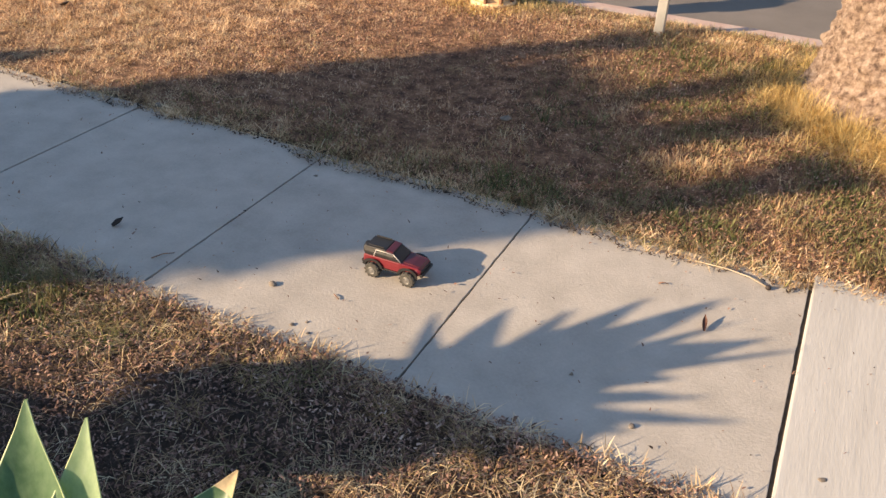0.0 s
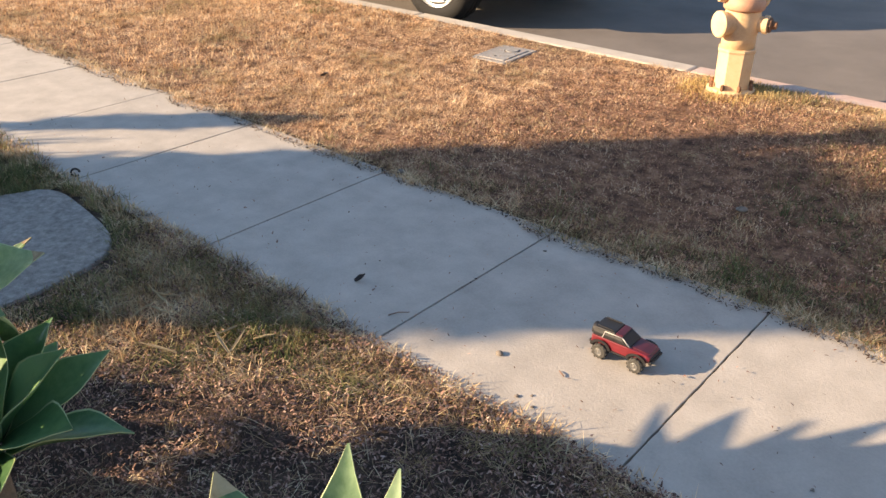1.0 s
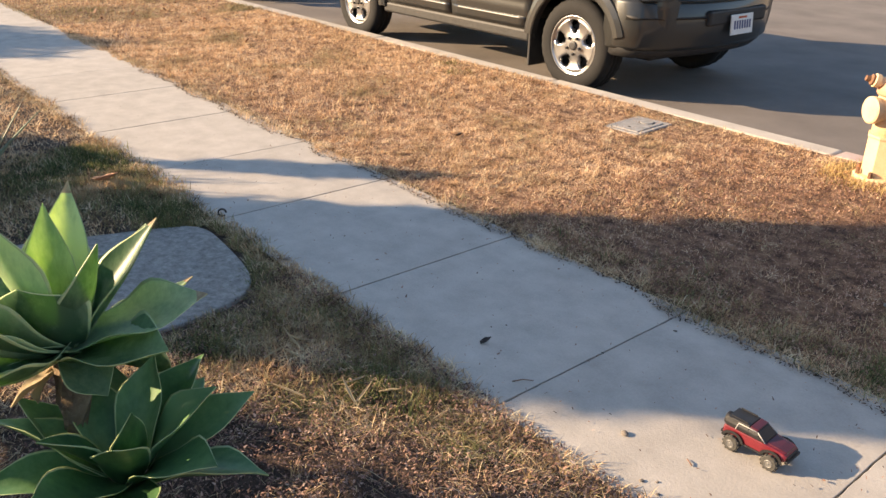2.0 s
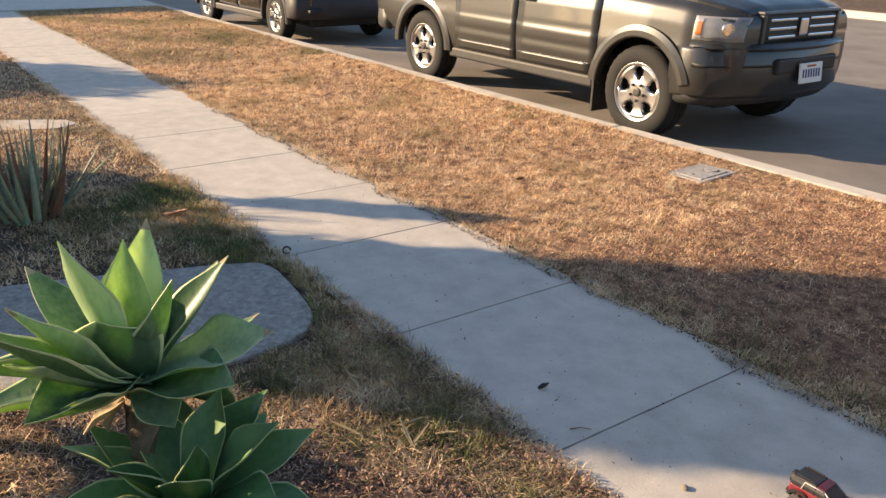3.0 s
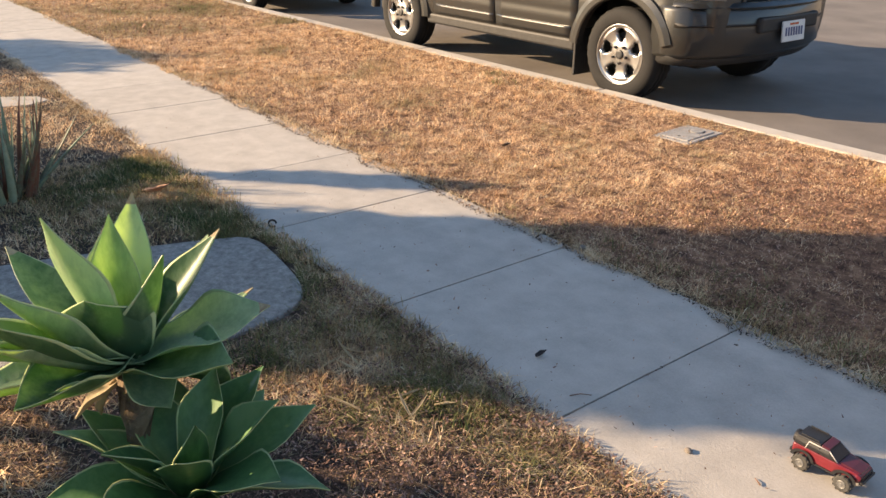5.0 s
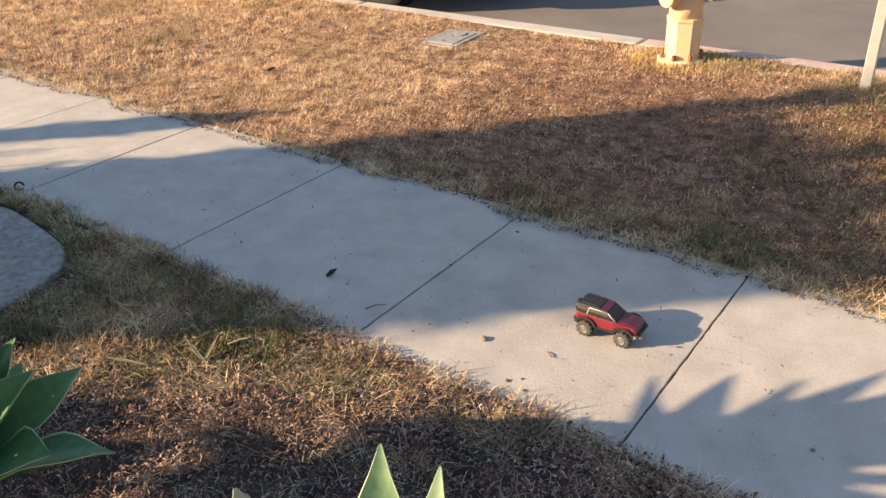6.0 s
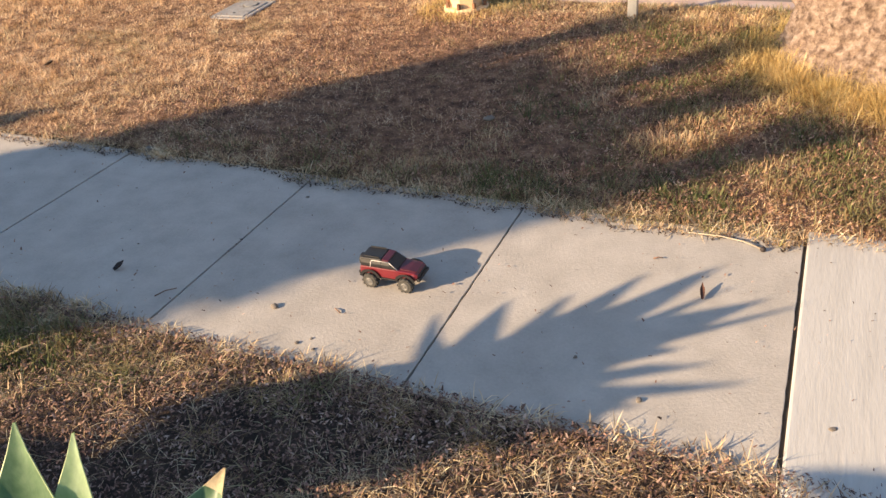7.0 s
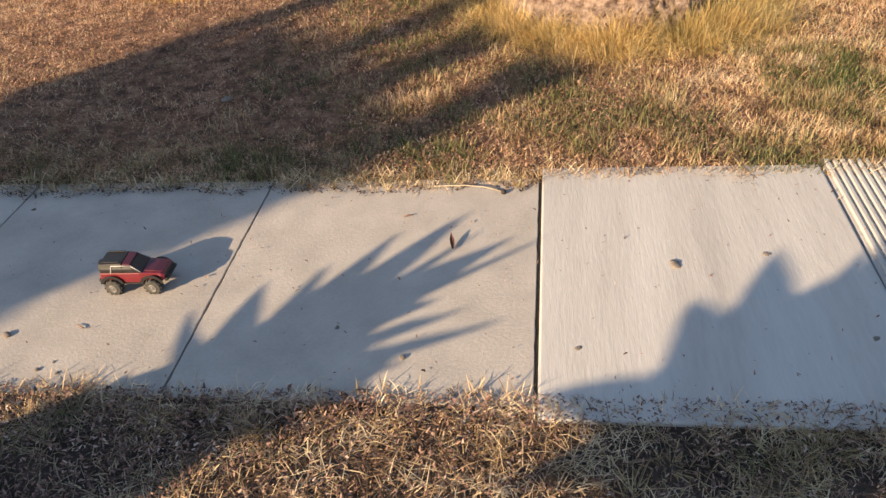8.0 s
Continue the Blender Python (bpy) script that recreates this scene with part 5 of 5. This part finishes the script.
lawn("parkway_grass", LAWN, -4.6, 1.8, -0.02, 2.5, 25000, (0.012, 0.044), (0.002, 0.0042), (0.0, 1.0), 1, "short dry straw-coloured grass with faint green patches", thinned)
lawn("parkway_grass", LAWN, -9.5, -4.6, -0.02, 2.5, 12000, (0.016, 0.052), (0.003, 0.006), (0.05, 1.2), 2, "short dry straw-coloured grass with faint green patches")
lawn("parkway_grass", FAR_LAWN, -16.2, -9.5, -0.02, 2.5, 5000, (0.02, 0.06), (0.005, 0.010), (0.05, 1.1), 3, "short dry straw-coloured grass with faint green patches")
def straw_patches(x, y, rng):
    """Straw lies in patches; between them the bed is bare soil under chips of leaf."""
    bare = np.exp(-((y - 0.6 * x + 0.48) / 0.22) ** 4) * np.clip((-0.98 - y) / 0.08, 0, 1) * np.clip((y + 2.2) / 0.3, 0, 1)
    patch = np.clip((smooth_noise(x, y, 0.22, 301) * 0.6 + smooth_noise(x, y, 0.08, 302) * 0.4 - 0.2) * 3.2, 0.15, 1)
    return rng.random(len(x)) < patch * (1 - 0.75 * bare)


lawn("yard_litter", STRAW, -3.2, 1.6, -2.6, -0.9, 8000, (0.014, 0.05), (0.0018, 0.004), (-0.05, 0.9), 4, "matted straw and dead leaf litter on brown soil", straw_patches, 0.4)
lawn("yard_grass", LAWN, -9.5, -2.6, -2.9, -0.9, 7000, (0.02, 0.055), (0.003, 0.006), (0.05, 1.0), 5, "dry short grass with dark green tufts")


lawn("yard_grass", LAWN, -16, -9.5, -3.2, -0.9, 3500, (0.02, 0.065), (0.005, 0.010), (0.0, 0.8), 12, "dry short grass with dark green tufts")


lawn("yard_grass", LAWN, -16, 8, -8, -2.3, 1500, (0.03, 0.08), (0.006, 0.012), (0.0, 0.8), 13, "dry short grass with dark green tufts")
lawn("yard_grass", LAWN, 1.5, 8, -2.3, -0.9, 4000, (0.02, 0.06), (0.004, 0.008), (0.0, 0.8), 14, "dry short grass with dark green tufts")
lawn("parkway_grass", LAWN, 1.8, 8, 0.05, 2.5, 4500, (0.02, 0.06), (0.004, 0.008), (0.0, 0.8), 15, "short dry straw-coloured grass with faint green patches")


def near_band(x, y, rng):
    """Greener tufts along the edge of the sidewalk and round the path's end."""
    band = np.exp(-((y + 1.10) / 0.14) ** 2) * np.clip((-1.75 - x) / 0.35, 0, 1)
    band = np.maximum(band, np.exp(-((y + 1.35) / 0.35) ** 2) * np.exp(-((x + 4.6) / 0.5) ** 2))
    band = np.maximum(band, 0.9 * np.exp(-((x + 2.62) ** 2 + (y + 1.28) ** 2) / 0.07))
    return rng.random(len(x)) < band


def palm_foot(x, y, rng):
    d = np.hypot(x - PALM[0], y - PALM[1])
    return rng.random(len(x)) < np.exp(-((d - 0.5) / 0.22) ** 2) * np.where(y < PALM[1] + 0.3, 1, 0.4)


def parkway_green(x, y, rng):
    a = np.exp(-((y - 0.20) / 0.15) ** 2) * 0.85 * np.clip((x + 2.8) / 1.5, 0.1, 1) * np.clip(2.4 * smooth_noise(x, y, 0.16, 83) - 0.5, 0, 1)
    b = 0.9 * np.exp(-((x + 1.85) ** 2 + (y - 2.3) ** 2) / 0.05) + 0.8 * np.exp(-((x + 0.6) ** 2 + (y - 2.1) ** 2) / 0.25)
    c = 0.85 * np.clip((x + 1.5) / 1.3, 0, 1) * np.clip(2.2 * smooth_noise(x, y, 0.24, 81) - 0.55, 0.05, 1)
    return rng.random(len(x)) < np.maximum(np.maximum(a, b), c)


lawn("green_tufts", LUSH, -5.2, -1.4, -1.9, -0.85, 42000, (0.02, 0.06), (0.002, 0.004), (0.3, 1.35), 6, "tufts of green grass along the sidewalk edge", near_band, 0.5)
lawn("green_tufts", LUSH, -3.2, 1.9, -0.02, 2.5, 26000, (0.025, 0.065), (0.002, 0.004), (0.3, 1.3), 7, "patchy green and yellow grass blades", parkway_green, 0.5)
lawn("tall_dry_grass", GOLD, -0.7, 1.7, 0.9, 2.6, 70000, (0.045, 0.13), (0.0016, 0.003), (0.0, 1.1), 8, "long yellow-green grass round the palm trunk", palm_foot, 0.7)
lawn("tall_dry_grass", STRAW, -2.8, 1.5, -2.3, -0.93, 11000, (0.03, 0.095), (0.0013, 0.0026), (0.0, 0.6), 9, "long pale dry stalks on the litter", straw_patches, 0.8)


def hydrant_foot(x, y, rng):
    d = np.hypot(x - HYDRANT[0], y - HYDRANT[1])
    return (d > 0.12) & (rng.random(len(x)) < np.exp(-((d - 0.2) / 0.08) ** 2))


lawn("tall_dry_grass", GOLD, HYDRANT[0] - 0.5, HYDRANT[0] + 0.6, HYDRANT[1] - 0.5, 2.5, 16000, (0.03, 0.075), (0.002, 0.004), (0.2, 1.3), 31, "yellow-green grass tufts round the hydrant foot", hydrant_foot, 0.5)


def weeds(x, y, rng):
    return rng.random(len(x)) < np.exp(-((x + 5.75) ** 2 + (y - 2.28) ** 2) / 0.006) + np.exp(-((x + 5.45) ** 2 + (y - 2.1) ** 2) / 0.006)


lawn("green_weeds", LUSH, -6.1, -5.1, 1.8, 2.5, 9000, (0.03, 0.06), (0.006, 0.010), (0.3, 1.2), 30, "two small dark green weeds in the dry lawn", weeds, 0.6)


def fringe(x, y, rng):
    return (np.abs(y + 0.95) < 0.06) | (np.abs(y - 0.06) < 0.05)


lawn("edge_grass", STRAW, -9, 1.6, -1.02, 0.14, 14000, (0.025, 0.075), (0.002, 0.004), (0.0, 0.9), 10, "dry blades that hang over the sidewalk edge", fringe, 0.5)

DEAD_LEAF = material("dead_leaf", [(0.05, (0.045, 0.023, 0.016)), (0.35, (0.20, 0.10, 0.062)), (0.75, (0.45, 0.255, 0.165)), (1.0, (0.72, 0.53, 0.39))], 6, 60, 0.8, bump=0.2, island=0.75, through_light=0.1)
BED_LEAF = material("bed_leaf_chip", [(0.05, (0.03, 0.017, 0.013)), (0.35, (0.145, 0.080, 0.060)), (0.75, (0.37, 0.225, 0.17)), (1.0, (0.70, 0.54, 0.43))], 6, 60, 0.85, bump=0.2, island=0.75, through_light=0.1)


def litter(x0, x1, y0, y1, count, size, seed, label, keep=None, mat=DEAD_LEAF):
    rng = np.random.default_rng(seed)
    x, y = rng.uniform(x0, x1, count), rng.uniform(y0, y1, count)
    ok = ~inside_path(x, y)
    if keep is not None:
        ok &= keep(x, y, rng)
    x, y = x[ok], y[ok]
    n = len(x)
    z = np.where((y > -0.93) & (y < 0.05), 0.006, height_at(x, y) + rng.uniform(0.006, 0.024, n))
    s = rng.uniform(*size, n)
    return scatter_mesh("leaf_litter", mat, np.stack([x, y, z], 1), rng.uniform(0, 6.28, n), rng.uniform(-0.1, 0.9, n), s, s * rng.uniform(0.18, 0.5, n), label=label, category="leaf litter", bend=0.4)


litter(-3.0, 1.6, -2.3, -0.91, 72000, (0.004, 0.0135), 40, "small brown dead leaves strewn over the bed", mat=BED_LEAF)
litter(-2.4, -0.3, -2.1, -0.93, 26000, (0.004, 0.016), 45, "fine dark leaf crumbs on the bare soil of the bed", lambda x, y, r: np.abs(y - 0.6 * x + 0.48) < 0.3, BED_LEAF)
litter(-6.0, 1.7, 0.07, 2.4, 34000, (0.004, 0.015), 41, "small brown dead leaves strewn over the lawn")
litter(-2.9, 0.6, 0.1, 2.2, 62000, (0.005, 0.017), 44, "brown leaf chips on the worn turf near the palm")
litter(-15.5, -7.0, 0.5, 2.3, 160, (0.03, 0.075), 43, "dark dry clods and curled leaves on the far lawn")
litter(-6.0, 1.5, -0.95, 0.07, 2200, (0.002, 0.010), 42, "crumbs of leaf and bark on the sidewalk", lambda x, y, r: r.random(len(x)) < 0.22 + 0.78 * np.exp(-((np.abs(y + 0.44) - 0.45) / 0.10) ** 2))


EDGE_MOULD = material("dark_leaf_mould", [(0.2, (0.022, 0.014, 0.010)), (0.6, (0.07, 0.04, 0.027)), (0.9, (0.16, 0.10, 0.07))], 9, 60, 0.95, bump=0.2, island=0.7)
litter(-7.0, 0.0, -0.05, 0.12, 16000, (0.004, 0.017), 46, "dark crumbled leaf mould along the lawn's edge", lambda x, y, r: r.random(len(x)) < np.exp(-((y - 0.062 + edge_noise(x, 11)) / 0.016) ** 2), EDGE_MOULD)
litter(-3.0, 0.0, -1.06, -0.90, 3200, (0.005, 0.022), 47, "brown leaf chips spilling onto the sidewalk edge", lambda x, y, r: r.random(len(x)) < np.exp(-((y + 0.975) / 0.04) ** 2), BED_LEAF)


litter(-4.5, 1.5, -0.93, 0.05, 420, (0.006, 0.015), 48, "dark specks of bark and leaf on the concrete", mat=BED_LEAF)


def tufts(mat, spots, seed, label, rise=(0.02, 0.85)):
    """Loose tufts: thin arching stalks that fan out from a foot; spots are (x, y, spread, stalks, length)."""
    rng = np.random.default_rng(seed)
    base, az, tilt, length, width = [], [], [], [], []
    for x, y, spread, count, size in spots:
        px, py = rng.normal(x, spread * 0.4, count), rng.normal(y, spread * 0.4, count)
        base.append(np.stack([px, py, height_at(px, py) + 0.002], 1))
        az.append(np.arctan2(py - y, px - x) + rng.normal(0, 0.7, count))
        tilt.append(rng.uniform(*rise, count))
        length.append(size * rng.uniform(0.45, 1.2, count))
        width.append(rng.uniform(0.0012, 0.0024, count))
    return scatter_mesh("grass_tufts", mat, np.concatenate(base), np.concatenate(az), np.concatenate(tilt), np.concatenate(length), np.concatenate(width), label=label, category="grass", bend=1.0)


tuft_rng = random.Random(77)
bed_spots = [(tuft_rng.uniform(-2.7, 1.2), tuft_rng.uniform(-2.1, -1.02), tuft_rng.uniform(0.04, 0.10), tuft_rng.randrange(24, 70), tuft_rng.uniform(0.05, 0.09)) for k in range(44)]
edge_spots = [(tuft_rng.uniform(-2.6, 1.4), tuft_rng.uniform(-1.12, -1.0), tuft_rng.uniform(0.03, 0.07), tuft_rng.randrange(30, 80), tuft_rng.uniform(0.035, 0.065)) for k in range(36)]
tufts(TUFT, bed_spots + edge_spots, 78, "loose golden tufts of dying grass in the bed")
park_spots = [(tuft_rng.uniform(-4.5, 1.6), tuft_rng.uniform(0.12, 2.4), tuft_rng.uniform(0.03, 0.08), tuft_rng.randrange(20, 60), tuft_rng.uniform(0.03, 0.055)) for k in range(150)]
tufts(TUFT, park_spots, 79, "thin tufts of yellowing grass in the lawn")
foot_spots = [(PALM[0] + tuft_rng.uniform(0.50, 0.72) * math.cos(a), PALM[1] + tuft_rng.uniform(0.50, 0.72) * math.sin(a), 0.10, 170, tuft_rng.uniform(0.10, 0.19)) for a in [radians(tuft_rng.uniform(195, 345)) for k in range(34)]]
foot_spots += [(PALM[0] + r * math.cos(a), PALM[1] + r * math.sin(a), 0.12, 240, tuft_rng.uniform(0.17, 0.27)) for r, a in [(tuft_rng.uniform(0.52, 0.80), radians(tuft_rng.uniform(262, 335))) for k in range(20)]]
tufts(GOLD, foot_spots, 81, "long matted golden-green grass against the palm trunk", (0.1, 1.3))
green_spots = [(tuft_rng.uniform(-3.1, -1.55), tuft_rng.uniform(-1.22, -1.0), tuft_rng.uniform(0.04, 0.08), tuft_rng.randrange(50, 110), tuft_rng.uniform(0.04, 0.075)) for k in range(40)]
green_spots += [(tuft_rng.uniform(-2.75, -1.95), tuft_rng.uniform(-1.5, -1.15), tuft_rng.uniform(0.05, 0.10), tuft_rng.randrange(40, 90), tuft_rng.uniform(0.035, 0.065)) for k in range(34)]
tufts(LUSH, green_spots, 80, "dark green grass tufts beside the sidewalk")


# small single things
def curled_leaf(x, y, z, length, width, az, label, mat=DEAD_LEAF, bend=0.9, name="fallen_leaf", el=0.05):
    me = mesh_of(leaf_mesh(length, width, el, bend, 0.8, 0.002, 8, "agave"))
    me.materials.append(mat)
    me.materials.append(mat)
    ob = new(name, me)
    ob.matrix_basis = pose(x, y, z, 0, 0, az)
    return tagged(ob, label, "leaf")


DARK_LEAF = material("dark_leaf", [(0.2, (0.015, 0.013, 0.012)), (0.8, (0.05, 0.035, 0.03))], 30, 90, 0.7, bump=0.1)
RED_LEAF = material("reddish_seed_pod", [(0.2, (0.07, 0.03, 0.02)), (0.8, (0.15, 0.065, 0.04))], 30, 90, 0.7, bump=0.2)
curled_leaf(-2.07, -0.72, 0.004, 0.045, 0.022, 70, "dark curled leaf on the concrete", DARK_LEAF)
curled_leaf(-0.25, -0.33, 0.006, 0.058, 0.014, 100, "reddish-brown seed pod on the concrete", RED_LEAF, 0.6, "seed_pod")
curled_leaf(-4.00, 0.83, 0.025, 0.06, 0.035, 20, "dark curled leaf caught in the dry lawn", DARK_LEAF)
curled_leaf(-4.52, -1.22, 0.012, 0.19, 0.05, 30, "large brown fallen leaf on the grass", DEAD_LEAF, 0.7)
pale_rng = random.Random(3)
for k in range(9):
    curled_leaf(-2.23 + pale_rng.uniform(-0.22, 0.22), -1.25 + pale_rng.uniform(-0.14, 0.1), 0.012, pale_rng.uniform(0.06, 0.13), 0.009, pale_rng.uniform(0, 360), "pale withered strip of leaf on the litter", AGAVE_DRY, pale_rng.uniform(-0.3, 0.9), "dry_leaf_strip", 0.2)
STONE = material("pebble_stone", [(0.2, (0.13, 0.11, 0.09)), (0.8, (0.28, 0.24, 0.2))], 40, 120, 0.9, bump=0.3)
peb_rng = random.Random(12)


def pebble(x, y, size):
    bm = bmesh.new()
    bmesh.ops.create_icosphere(bm, subdivisions=2, radius=size)
    for v in bm.verts:
        v.co *= 1 + 0.55 * noise.noise(v.co * (1.1 / size) + Vector((x, y, 0)) * 9)
        v.co.x *= 1.3
        v.co.z *= 0.5
    ob = new("pebble", mesh_of(bm, True))
    ob.data.materials.append(STONE)
    ob.matrix_basis = pose(x, y, size * 0.5, 0, 0, peb_rng.uniform(0, 360))
    return tagged(ob, "small rough stone lying on the concrete", "pebble", "stones on the sidewalk")


for x, y, s in ((-1.43, -0.73, 0.010), (-1.27, -0.86, 0.006), (-1.21, -0.87, 0.005), (-1.24, -0.83, 0.004), (-1.29, 0.72, 0.02), (-2.62, 0.09, 0.018), (-0.33, -0.79, 0.007), (0.37, -0.41, 0.014), (-0.52, -0.68, 0.005), (-1.7, -0.1, 0.006), (0.62, -0.36, 0.010), (0.8, -0.7, 0.009), (0.1, -0.75, 0.008)):
    pebble(x, y, s)

STICK = material("pale_twig", [(0.2, (0.36, 0.28, 0.19)), (0.8, (0.58, 0.49, 0.36))], 30, 120, 0.85, bump=0.3)
stick = thing("stick", pose(-0.118, -0.022, 0.006), "thin pale curved stick with a dark knob", "stick")
part("shaft", stalk([(0, 0, 0), (-0.06, 0.025, 0.004), (-0.13, 0.036, 0.005), (-0.23, 0.036, 0.002)], 0.0024, 0.0016, 6), STICK, stick)
knob_bm = bmesh.new()
bmesh.ops.create_icosphere(knob_bm, subdivisions=2, radius=0.009)
part("knob", knob_bm, DARK_LEAF, stick, "dark knob", True)
for k, (x, y, l, a) in enumerate(((-1.83, -0.80, 0.07, 55), (-1.22, -0.70, 0.03, 150), (-0.42, -0.16, 0.03, 20), (-0.95, 1.15, 0.12, 60), (-1.55, 0.55, 0.1, 20))):
    twig = new("twig", mesh_of(stalk([(0, 0, 0), (l * 0.5, l * 0.06, 0.003), (l, 0, 0)], 0.0022, 0.0012, 5)))
    twig.data.materials.append(RUST)
    twig.matrix_basis = pose(x, y, 0.004 if y < 0.05 else 0.02, 0, 0, a)
    tagged(twig, "thin dark twig lying flat", "twig", "twigs")
ring_bm = stalk([(0.018 * math.cos(a), 0, 0.02 + 0.018 * math.sin(a)) for a in [k * 0.5 for k in range(12)]], 0.005, 0.004, 6)
loop = new("rope_scrap", mesh_of(ring_bm))
loop.data.materials.append(DARK_LEAF)
loop.matrix_basis = pose(-3.68, -0.90, 0.0, 0, 0, 60)
tagged(loop, "small dark curled scrap at the joint", "scrap")
